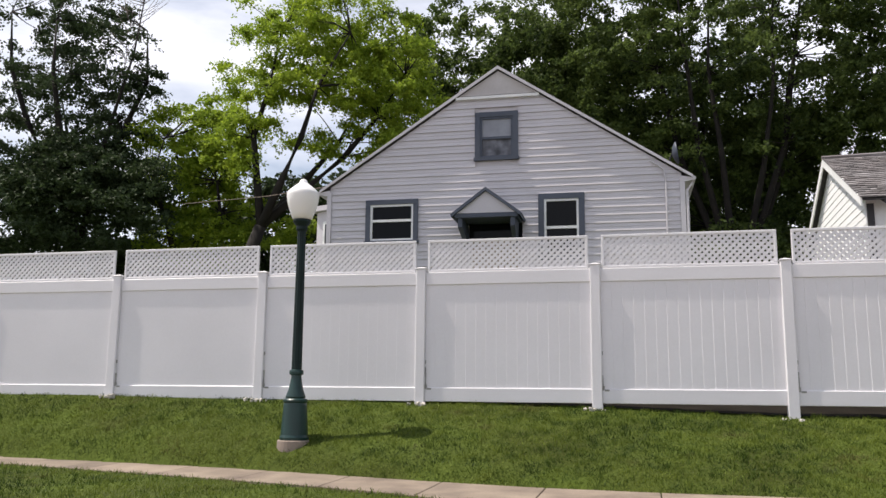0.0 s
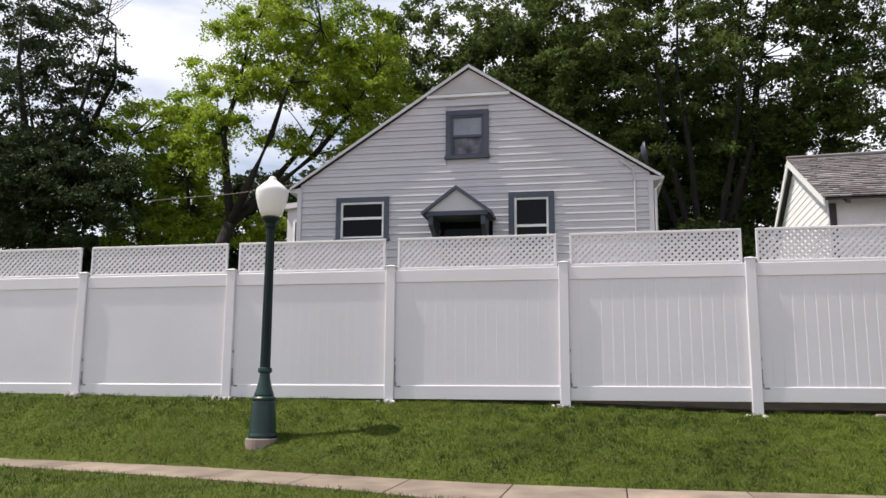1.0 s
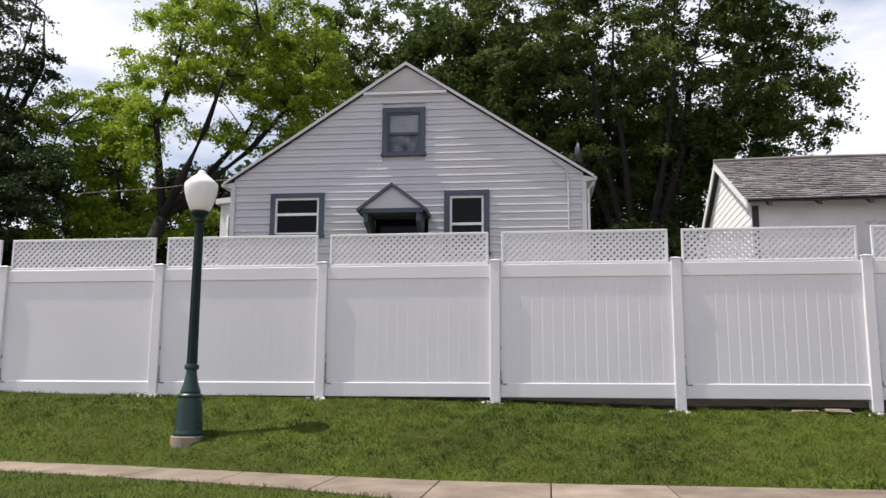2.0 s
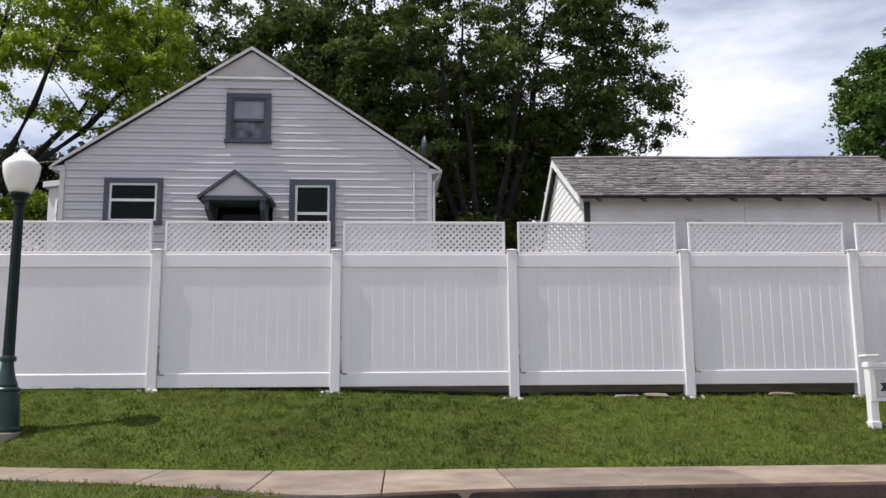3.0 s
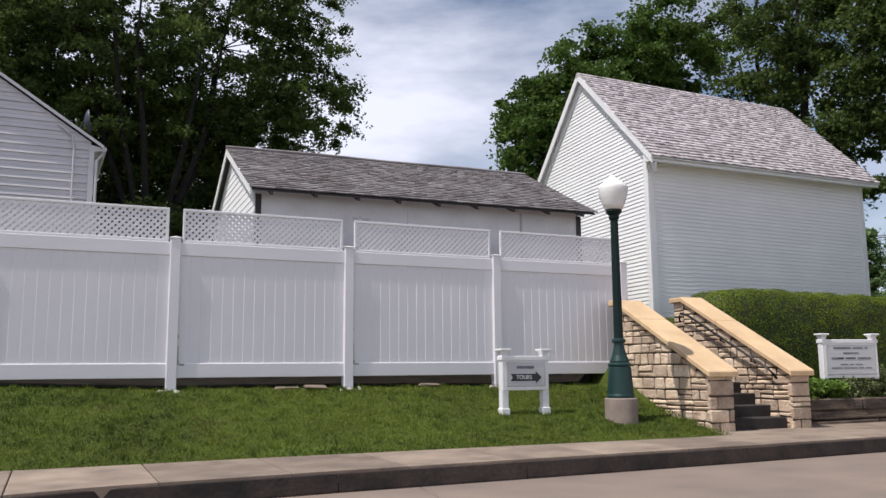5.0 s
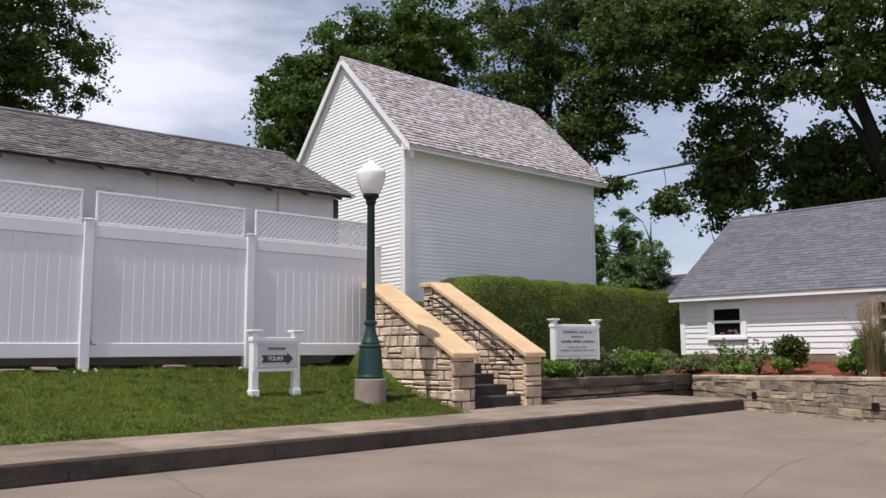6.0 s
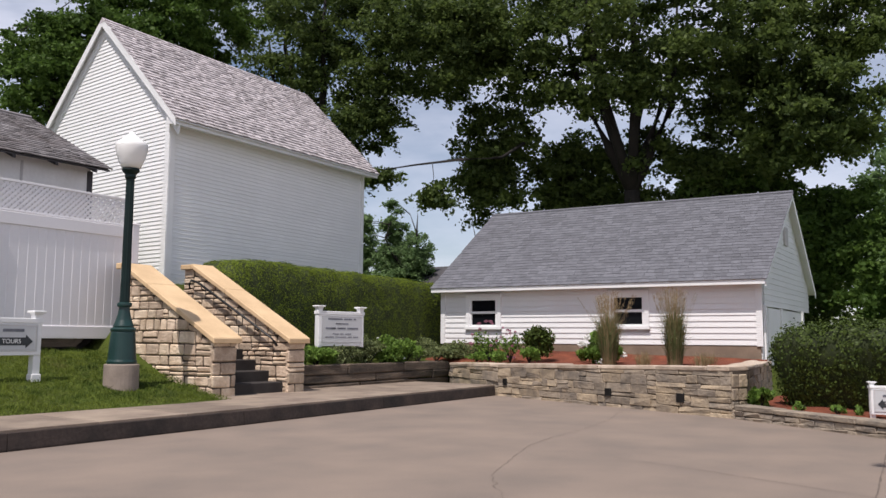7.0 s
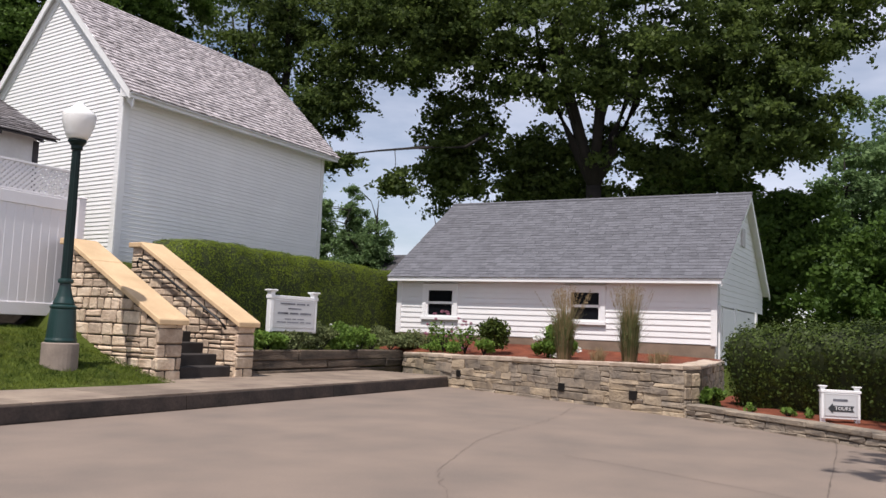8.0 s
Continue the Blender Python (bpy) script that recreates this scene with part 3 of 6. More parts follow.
def crack(points, width, seed, wander=0.022):
    rnd = random.Random(seed)
    pts = []
    for (x0, y0), (x1, y1) in zip(points, points[1:]):
        n = max(2, int(math.dist((x0, y0), (x1, y1)) / 0.12))
        for i in range(n):
            t = i / n
            pts.append((x0 + (x1 - x0) * t + rnd.uniform(-wander, wander), y0 + (y1 - y0) * t + rnd.uniform(-wander, wander)))
    pts.append(points[-1])
    s = Solid()
    for i, (x, y) in enumerate(pts):
        q, p = pts[min(i + 1, len(pts) - 1)], pts[max(i - 1, 0)]
        d = Vector((q[0] - p[0], q[1] - p[1], 0)).normalized()
        w = width * rnd.uniform(0.3, 1.2)
        s.v += [(x - d.y * w, y + d.x * w, 0.004), (x + d.y * w, y - d.x * w, 0.004)]
    s.f = [(2 * i, 2 * i + 1, 2 * i + 3, 2 * i + 2) for i in range(len(pts) - 1)]
    part("crack", s, M_CRACK, road, tidy=False)


crack([(3.2, -9.2), (4.41, -8.39), (5.19, -8.12), (6.34, -7.76), (7.15, -7.65), (7.84, -7.63), (9.17, -7.43), (10.9, -7.0)], 0.0027, 1)
crack([(5.89, -8.83), (5.7, -9.44), (5.4, -10.24), (4.9, -11.4)], 0.0035, 2)
crack([(9.3, -10.7), (8.26, -10.8), (5.41, -10.99), (3, -11.15)], 0.008, 3, 0.003)
crack([(1.8, -4.1), (1.72, -4.56), (1.6, -5.15), (1.44, -5.8), (1.2, -7.0), (0.9, -9.5)], 0.0035, 5)
crack([(8.6, -4.3), (8.3, -5.6), (7.9, -6.6), (7.84, -7.63)], 0.0025, 6)

# ---- fence ----
BAY = 2.44
POSTS = [BAY * (k - 4) for k in range(-2, 8)]
fence = thing("fence", (-2.5, 0, 0.9), "tall white vinyl privacy fence with lattice top panels", "fence")
for i, px in enumerate(POSTS):
    s = Solid()
    foot = lerp(px, FOOT_X, FOOT_Z)
    s.cbox(px - 0.068, px + 0.068, -0.068, 0.068, foot - 0.05, 2.885, 0.008)
    post = part("post", s, M_VINYL, fence)
    s = Solid()
    s.cbox(px - 0.078, px + 0.078, -0.078, 0.078, 2.885, 2.905, 0.006)
    s.add([(px - 0.07, -0.07, 2.905), (px + 0.07, -0.07, 2.905), (px + 0.07, 0.07, 2.905), (px - 0.07, 0.07, 2.905), (px, 0, 2.925)], [(0, 1, 4), (1, 2, 4), (2, 3, 4), (3, 0, 4)])
    part("post_cap", s, M_VINYL, post)
rnd = random.Random(40)
for px in POSTS:
    # crumbled concrete round the foot of each post
    foot = lerp(px, FOOT_X, FOOT_Z)
    for k in range(5):
        s = Solid()
        a, w = px + rnd.uniform(-0.17, 0.17), rnd.uniform(0.012, 0.034)
        yy = rnd.uniform(-0.16, -0.09)
        s.cbox(a - w, a + w, yy - w, yy + w, foot - 0.06, foot + rnd.uniform(-0.01, 0.012), 0.012, jit=0.012, rnd=rnd)
        part("post_footing", s, M_CHIP, fence, "crumbled pale concrete")
board_mesh = Solid().prism([(-0.0762, -0.0110, 1.2), (-0.0742, -0.0160, 1.2), (0.0762, -0.012, 1.2), (0.0762, 0.012, 1.2), (-0.0762, 0.012, 1.2)], (0, 0, 1.48)).mesh("board", M_VINYL, tidy=True)
for a, b in zip(POSTS, POSTS[1:]):
    x0, x1 = a + 0.068, b - 0.068
    s = Solid()
    s.cbox(x0, x1, -0.032, 0.032, 2.66, 2.84, 0.006)
    part("top_rail", s, M_VINYL, fence)
    s = Solid()
    s.cbox(x0, x1, -0.032, 0.032, 1.03, 1.22, 0.006)
    part("bottom_rail", s, M_VINYL, fence)
    n = 16
    w = (x1 - x0) / n
    for k in range(n):
        ob = part("board", board_mesh, None, fence)
        ob.location = (x0 + w * (k + 0.5), 0, 0)
        ob.scale = (w / 0.1525, 1, 1)
    # lattice panel in a narrow frame
    l0, l1, zb, zt = a + 0.09, b - 0.09, 2.845, 3.305
    s = Solid()
    s.cbox(l0, l1, -0.02, 0.02, zt - 0.035, zt, 0.004)
    s.cbox(l0, l1, -0.02, 0.02, zb, zb + 0.03, 0.004)
    s.cbox(l0, l0 + 0.035, -0.02, 0.02, zb + 0.03, zt - 0.035, 0.004)
    s.cbox(l1 - 0.035, l1, -0.02, 0.02, zb + 0.03, zt - 0.035, 0.004)
    frame_ob = part("lattice_frame", s, M_LATTICE, fence)
    s = Solid()
    u0, u1, v0, v1 = l0 + 0.03, l1 - 0.03, zb + 0.025, zt - 0.03
    pitch, half = 0.088, 0.0265
    h = v1 - v0
    for sgn, yy in ((1, -0.006), (-1, 0.006)):
        c = u0 - h
        while c < u1 + h:
            # strip along (1, sgn), clipped to the panel
            p = []
            for side in (-half, half):
                p.append((c + side, v0 if sgn > 0 else v1))
            q = [(c - half + h, v1 if sgn > 0 else v0), (c + half + h, v1 if sgn > 0 else v0)]
            poly = [p[0], p[1], q[1], q[0]]
            for lim, keep_low in ((u0, False), (u1, True)):
                out = []
                for (xa, za), (xb, zb2) in zip(poly, poly[1:] + poly[:1]):
                    ia, ib = (xa <= lim, xb <= lim) if keep_low else (xa >= lim, xb >= lim)
                    if ia:
                        out.append((xa, za))
                    if ia != ib:
                        f = (lim - xa) / (xb - xa)
                        out.append((lim, za + f * (zb2 - za)))
                poly = out
                if len(poly) < 3:
                    break
            if len(poly) >= 3:
                s.prism([(xx, yy - 0.0055, zz) for xx, zz in poly], (0, 0.011, 0))
            c += pitch
    ob = part("lattice", s, M_LATTICE, fence, tidy=True)

M_GRIME = material("green_black_grime", (0.16, 0.16, 0.135), 0.9, 0.3, 12, 60, 0.2, second=(0.42, 0.41, 0.39))
for k, px in enumerate(POSTS[2:8]):
    for u0, u1, z0, z1 in ((0.070, 0.095, 1.20, 1.26), (0.070, 0.082, 1.26, 1.40 + 0.05 * (k % 3)), (0.10, 0.16, 1.19, 1.215), (0.070, 0.080, 1.55 + 0.12 * (k % 2), 1.60 + 0.12 * (k % 2))):
        s = Solid()
        s.box(px + u0, px + u1, -0.036, -0.018, z0, z1)
        part("grime_spot", s, M_GRIME, fence, "dark grime in the fence corner")

for rx0, ry0 in ((1.55, 0.02), (1.95, -0.03), (3.7, 0.0)):
    s = Solid()
    s.cbox(rx0 - 0.16, rx0 + 0.16, ry0 - 0.08, ry0 + 0.08, 0.86, 0.905, 0.014, jit=0.015, rnd=rnd)
    tagged(part("flat_stone", s, M_CONCRETE), "flat pale stone lying under the fence", "stone", "stones under the fence")

# ---- grey house ----
HOUSE_YAW = 0.017
hu, hw = Vector((math.cos(HOUSE_YAW), math.sin(HOUSE_YAW), 0)), Vector((math.sin(HOUSE_YAW), -math.cos(HOUSE_YAW), 0))
HP = Plane((-4.69, 5.56, 0), hu, hw)
H_HALF, H_EAVE, H_APEX, H_BASE = 3.74, 5.46, 8.02, 2.2
house = thing("house", (-4.69, 5.56, H_BASE), "one-and-a-half-storey house with pale grey-lavender lapped siding", "house")
h_slope = (8.05 - 5.49) / 3.91


def h_span(z):
    if z <= H_EAVE:
        return (-H_HALF, H_HALF)
    d = max(0.0, (8.0 - z) / h_slope)
    return (-min(H_HALF, d), min(H_HALF, d))


UW = (-0.50, 0.43, 6.01, 7.08)
LW = (-2.9, -1.73, 4.28, 5.24)
RW = (0.84, 1.79, 3.85, 5.24)
DOOR = (-0.55, 0.45, 2.3, 4.4)
s = Solid()
ring = [HP.at(-H_HALF, H_BASE, -0.02), HP.at(H_HALF, H_BASE, -0.02), HP.at(H_HALF, H_EAVE, -0.02), HP.at(0, 8.0, -0.02), HP.at(-H_HALF, H_EAVE, -0.02)]
s.prism(ring, -8.5 * hw)
part("wall", s, M_SIDING, house)
siding(house, HP, H_BASE + 0.1, 7.44, 0.163, h_span, [UW, LW, RW, DOOR], M_SIDING, thick=0.028, lap=0.003, dutch=True)
# plain gable top with a ledge board
s = Solid()
s.prism([HP.at(-0.86, 7.47, -0.01), HP.at(0.86, 7.47, -0.01), HP.at(0, 8.0, -0.01)], 0.03 * hw)
part("gable_panel", s, M_SHEDWALL, house)
s = Solid()
HP.bar(s, -0.92, 0.88, 7.38, 7.44, 0.0, 0.07)
part("gable_ledge", s, M_WHITE, house)
for sgn in (-1, 1):
    s = Solid()
    HP.bar(s, sgn * H_HALF - 0.05, sgn * H_HALF + 0.05, H_BASE, H_EAVE, -0.02, 0.045)
    part("corner_board", s, M_SIDING, house)


def house_roof(sgn):
    e = HP.at(sgn * 3.95, 5.47, 0.075)
    a = HP.at(0, 8.06, 0.075)
    nrm = Vector((sgn * (8.06 - 5.47), 0, 3.95)).normalized() * 0.09
    s = Solid()
    ring = [Vector(e), Vector(a), Vector(a) + Vector((0, 0, 0.045)), Vector(e) + 0.4 * nrm]
    s.prism(ring, -8.9 * hw)
    part("roof", s, M_HOUSEROOF, house)
    s = Solid()
    ring = [Vector(e) - Vector((0, 0, 0.03)), Vector(a) - Vector((0, 0, 0.035)), Vector(a) + Vector((0, 0, 0.036)), Vector(e) + Vector((0, 0, 0.03))]
    s.prism([p + 0.0 * hw for p in ring], 0.025 * hw)
    part("rake_board", s, M_SIDING, house)
    s = Solid()
    s.tube([HP.at(sgn * 3.97, 5.44, 0.06), HP.at(sgn * 3.97, 5.44, -8.3)], [0.042, 0.042], 8)
    part("gutter", s, M_SIDING, house)
    s = Solid()
    s.prism([HP.at(sgn * 3.72, 5.36, 0.05), HP.at(sgn * 3.94, 5.40, 0.05), HP.at(sgn * 3.94, 5.46, 0.05), HP.at(sgn * 3.72, 5.5, 0.05)], -8.6 * hw)
    part("soffit", s, M_SIDING, house)


house_roof(-1)
house_roof(1)


def window(parent, pl, u0, u1, z0, z1, trim, trim_mat, frame_mat, glass_mat=None, top_mat=None, meet=0.5, sill=True, name="window"):
    """Casing boards round a double-hung sash pair; each piece is a part of its window."""
    s = Solid()
    pl.bar(s, u0, u1, z1 - trim, z1, 0.0, 0.05)
    pl.bar(s, u0, u0 + trim, z0, z1 - trim, 0.0, 0.048)
    pl.bar(s, u1 - trim, u1, z0, z1 - trim, 0.0, 0.048)
    win = part(name, s, trim_mat, parent, "painted casing")
    a, b, c, d = u0 + trim, u1 - trim, z0 + (trim if sill else 0), z1 - trim
    if sill:
        s = Solid()
        pl.bar(s, u0 - 0.02, u1 + 0.02, z0, z0 + trim * 0.6, 0.0, 0.075)
        part("window_sill", s, trim_mat, win)
        c = z0 + trim * 0.6
    m = c + (d - c) * meet
    fw = 0.045
    s = Solid()
    pl.bar(s, a, b, d - fw, d, -0.03, 0.03)
    pl.bar(s, a, b, c, c + fw, -0.03, 0.02)
    pl.bar(s, a, a + fw, c + fw, d - fw, -0.03, 0.028)
    pl.bar(s, b - fw, b, c + fw, d - fw, -0.03, 0.028)
    pl.bar(s, a + fw, b - fw, m - fw * 0.6, m + fw * 0.6, -0.03, 0.034)
    part("window_frame", s, frame_mat, win)
    for z2, z3, w, g in ((c + fw, m - fw * 0.6, -0.012, glass_mat or M_GLASS), (m + fw * 0.6, d - fw, -0.004, top_mat or glass_mat or M_GLASS)):
        s = Solid()
        pl.bar(s, a + fw, b - fw, z2, z3, w - 0.006, w)
        part("pane", s, g, win)
    return win


window(house, HP, *UW, 0.11, M_SLATE, M_SLATE, M_CURTAIN, M_SKYPANE, meet=0.48)
window(house, HP, *LW, 0.105, M_SLATE, M_WHITE, meet=0.55)
window(house, HP, *RW, 0.12, M_SLATE, M_WHITE, meet=0.5)
s = Solid()
HP.bar(s, DOOR[0], DOOR[1], DOOR[2], DOOR[3], -0.03, 0.02)
part("door", s, material("tan_door_paint", (0.36, 0.29, 0.22), 0.6), house, "tan painted house door under the hood")

# dark panel added above the door to paint the shade inside the hood
s = Solid()
HP.bar(s, DOOR[0] - 0.06, DOOR[1] + 0.06, 4.27, 4.64, 0.021, 0.035)
part("hood_shade_panel", s, M_GLASS, house, "dark panel painting the shade under the door hood")

# gabled door hood
HC = (-0.14, 4.78)
for sgn in (-1, 1):
    a0, e0 = (HC[0], 5.24), (HC[0] + sgn * 0.72, 4.70)
    s = Solid()
    s.prism([HP.at(a0[0], a0[1], 0.03), HP.at(e0[0], e0[1], 0.03), HP.at(e0[0] - sgn * 0.02, e0[1] - 0.06, 0.03), HP.at(a0[0], a0[1] - 0.075, 0.03)], 0.82 * hw)
    hood_side = part("hood_roof", s, M_SLATE, house)
    s = Solid()
    s.prism([HP.at(HC[0] + sgn * 0.58, 4.64, 0.03), HP.at(HC[0] + sgn * 0.58, 4.64, 0.74), HP.at(HC[0] + sgn * 0.58, 4.45, 0.74), HP.at(HC[0] + sgn * 0.55, 4.12, 0.03)], 0.09 * sgn * -hu)
    part("hood_bracket", s, M_SLATE, house)
s = Solid()
s.prism([HP.at(HC[0] - 0.62, 4.72, 0.76), HP.at(HC[0] + 0.62, 4.72, 0.76), HP.at(HC[0], 5.16, 0.76)], 0.03 * hw)
part("hood_gable", s, M_SIDING, house)
s = Solid()
HP.bar(s, HC[0] - 0.64, HC[0] + 0.64, 4.63, 4.715, 0.05, 0.79)
part("hood_beam", s, M_SLATE, house)
# side bay with a narrow window
s = Solid()
s.prism([HP.at(-3.74, H_BASE, -0.7), HP.at(-4.4, H_BASE, -1.0), HP.at(-4.4, H_BASE, -3.2), HP.at(-3.74, H_BASE, -3.4)], (0, 0, 5.25 - H_BASE))
bay = part("bay", s, M_SIDING, house, "small side bay clad in grey siding")
s = Solid()
s.prism([HP.at(-3.72, 5.25, -0.6), HP.at(-4.5, 5.25, -0.92), HP.at(-4.5, 5.25, -3.3), HP.at(-3.72, 5.25, -3.5)], (0, 0, 0.12))
part("bay_roof", s, M_SIDING, bay)
BW = Plane(HP.at(-3.74, 0, -0.7), Vector(HP.at(-4.4, 0, -1.0)) - Vector(HP.at(-3.74, 0, -0.7)), Vector(hw) * 0.86 - Vector(hu) * 0.5)
s = Solid()
BW.bar(s, 0.1, 0.5, 3.9, 5.0, 0.0, 0.03)
part("bay_window", s, M_WHITE, bay)
s = Solid()
BW.bar(s, 0.17, 0.43, 3.97, 4.93, 0.032, 0.036)
part("pane", s, M_GLASS, bay)
# service cable and bracket on the wall, downpipe
s = Solid()
s.tube([HP.at(3.12, 5.84, 0.05), HP.at(3.26, 5.74, 0.06), HP.at(3.38, 5.64, 0.05), HP.at(3.42, 5.4, 0.05), HP.at(3.42, 3.4, 0.05)], [0.02] * 5, 6)
part("service_cable", s, M_SIDING, house)
s = Solid()
s.tube([HP.at(3.95, 5.40, 0.03), HP.at(3.93, 5.32, 0.03), HP.at(3.83, 5.2, 0.02), HP.at(3.83, 2.3, 0.02)], [0.03] * 4, 8)
part("downpipe", s, M_SIDING, house)
dish = thing("satellite_dish", HP.at(3.55, 5.72, -0.6), "grey satellite dish on the house roof edge", "dish")
s = Solid()
s.lathe([(0.02, 0.0), (0.12, 0.02), (0.2, 0.06), (0.24, 0.1), (0.235, 0.11), (0.19, 0.07), (0.11, 0.03), (0.01, 0.012)], 20)
d = part("reflector", s, M_SLATE, None, smooth=True)
d.parent = dish
d.matrix_basis = Matrix.Translation((0.05, 0, 0.42)) @ Euler((0, radians(83), radians(-2))).to_matrix().to_4x4()
s = Solid()
s.tube([(0, 0, 0), (0, 0, 0.3), (0.06, 0, 0.44)], [0.02] * 3, 8)
a = part("mast", s, M_BLACK, None)
a.parent = dish

# ---- grey shed ----
SY = -0.035
su, sw = Vector((math.cos(SY), math.sin(SY), 0)), Vector((math.sin(SY), -math.cos(SY), 0))
SP = Plane((1.175, 0.672, 0), su, sw)
SL, S_E, S_R, S_RUN = 5.95, 3.85, 5.105, 2.62
shed = thing("shed", SP.at(3, 1.6, -1.5), "long low shed with greying white walls and worn shingle roof", "shed")
s = Solid()
wo = 0.28
s.prism([SP.at(0.07, 1.0, -wo), SP.at(0.07, 1.0, -2 * S_RUN + wo), SP.at(0.07, 3.86, -2 * S_RUN + wo), SP.at(0.07, S_R - 0.12, -S_RUN), SP.at(0.07, 3.86, -wo)], (SL - 0.21) * su)
part("wall", s, M_SHEDPAINT, shed)
for u in (0.075, 2.55, SL - 0.2):
    s = Solid()
    SP.bar(s, u, u + (0.09 if u != 2.55 else 0.05), 1.2, 3.8, -wo, -wo + 0.02)
    part("corner_board", s, M_DARKWOOD if u != 2.55 else M_SHEDPAINT, shed)
SG = Plane(SP.at(0.07, 0, -2 * S_RUN + wo), -sw, -su)


def sg_span(z):
    full = 2 * S_RUN - 2 * wo
    if z <= 3.86:
        return (0.0, full)
    d = (S_R - 0.1 - z) / (S_R - 0.12 - 3.86) * (S_RUN - wo)
    return (full / 2 - d, full / 2 + d)


SG.u = Vector(sw)
siding(shed, SG, 2.6, 4.95, 0.115, sg_span, [], M_BOARD, thick=0.010, lap=0.003)
for sgn in (0, 1):
    eave = -sgn * 2 * S_RUN
    s = Solid()
    e, r = SP.at(-0.03, S_E - 0.03, eave), SP.at(-0.03, S_R - 0.03, -S_RUN)
    s.prism([Vector(e), Vector(r), Vector(r) + Vector((0, 0, -0.05)), Vector(e) + Vector((0, 0, -0.025))], (SL + 0.06) * su)
    # deck edge coloured dark to paint the shadow line under the eave
    part("roof_deck", s, M_DARKWOOD, shed)
    s = Solid()
    s.prism([Vector(e) + Vector((0, 0, 0.02)), Vector(r) + Vector((0, 0, 0.02)), Vector(r) - Vector((0, 0, 0.12)), Vector(e) - Vector((0, 0, 0.1))], -0.022 * su)
    part("rake_board", s, M_WHITE, shed)
up = Vector(SP.at(0, S_R, -S_RUN)) - Vector(SP.at(0, S_E, 0))
shingles(shed, SP.at(-0.06, S_E - 0.02, 0.03), su, up, SL + 0.12, up.length + 0.02, M_SHEDROOF, 0.13, 0.115, 0.016, 5, singles=280)
s = Solid()
s.tube([SP.at(-0.06, S_R + 0.005, -S_RUN), SP.at(1.5, S_R + 0.02, -S_RUN), SP.at(3, S_R + 0.0, -S_RUN), SP.at(4.6, S_R + 0.015, -S_RUN), SP.at(SL + 0.06, S_R + 0.005, -S_RUN)], [0.035] * 5, 6)
part("ridge_cap", s, M_SHEDROOF, shed)
for k in range(9):
    u = 0.25 + k * (SL - 0.5) / 8
    s = Solid()
    d = -up.normalized()
    a = Vector(SP.at(u, S_E - 0.06, 0.01))
    s.prism([a, a - d * 0.5, a - d * 0.5 - Vector((0, 0, 0.08)), a - Vector((0, 0, 0.05))], 0.045 * su)
    part("rafter_tail", s, M_DARKWOOD, shed)
for u0, u1, z0, z1 in ((1.62, 1.70, 3.50, 3.535), (1.72, 1.76, 3.515, 3.55), (1.78, 1.89, 3.49, 3.525), (4.62, 4.66, 2.5, 3.78)):
    s = Solid()
    SP.bar(s, u0, u1, z0, z1, -wo, -wo + 0.006)
    part("wall_patch", s, M_SHEDWALL, shed)

# ---- white barn ----
bu = Vector((math.cos(0.055), math.sin(0.055), 0))
b_rise = bu + Vector((0, 0, 0.016))
bv = Vector((0.094, 0.9956, 0))
B0 = Vector((9.255, 1.464, 0))
BL, B_E, B_R, B_RUN = 7.05, 5.334, 8.05, 2.93
BOV, BRK, RU = 0.34, 0.14, 0.03
bw_out = Vector((bu.y, -bu.x, 0))
bg_out = Vector((-bv.y, bv.x, 0))
barn = thing("barn", tuple(B0 + 3.5 * bu + 2.5 * bv + Vector((0, 0, 2.1))), "tall white clapboard barn with weathered wood shingle roof", "barn")
slope_b = (B_R - B_E) / B_RUN


def bpt(u, v, z):
    """A point of the barn: u along the side, v across; the old frame rises a little towards its far end."""
    p = B0 + u * bu + v * bv
    return Vector((p.x, p.y, z + (0.016 * u if z > 4 else 0)))


wz = B_E + BOV * slope_b - 0.14
s = Solid()
W2 = 2 * B_RUN
s.prism([bpt(BRK, BOV, 1.4), bpt(BRK, W2 - BOV, 1.4), bpt(BRK, W2 - BOV, wz), bpt(BRK, B_RUN, B_R - 0.16), bpt(BRK, BOV, wz)], (BL - BRK - 0.22) * bu)
part("wall", s, M_BOARD, barn)
BG = Plane(bpt(BRK, BOV, 0), bv, bg_out)
BW2 = Plane(bpt(BRK, BOV, 0), bu, bw_out)
gw = W2 - 2 * BOV


def bg_span(z):
    if z <= wz:
        return (0.0, gw)
    d = max(0, (B_R - 0.16 - z) / slope_b)
    return (gw / 2 - d, gw / 2 + d)


siding(barn, BG, 1.9, 7.6, 0.082, bg_span, [], M_BOARD, thick=0.016, lap=0.002)
siding(barn, BW2, 1.9, wz - 0.10, 0.082, lambda z: (0.0, BL - BRK - 0.22), [], M_BOARD, thick=0.014, lap=0.002)
s = Solid()
BW2.bar(s, 0, BL - BRK - 0.22, wz - 0.10, wz - 0.02, 0.0, 0.024)
part("frieze_board", s, M_WHITE, barn)
for pl, u0, u1 in ((BG, -0.026, 0.13), (BW2, -0.0, 0.13), (BW2, BL - BRK - 0.22 - 0.13, BL - BRK - 0.22)):
    s = Solid()
    pl.bar(s, u0, u1, 1.7, wz, 0.0, 0.027)
    part("corner_board", s, M_WHITE, barn)
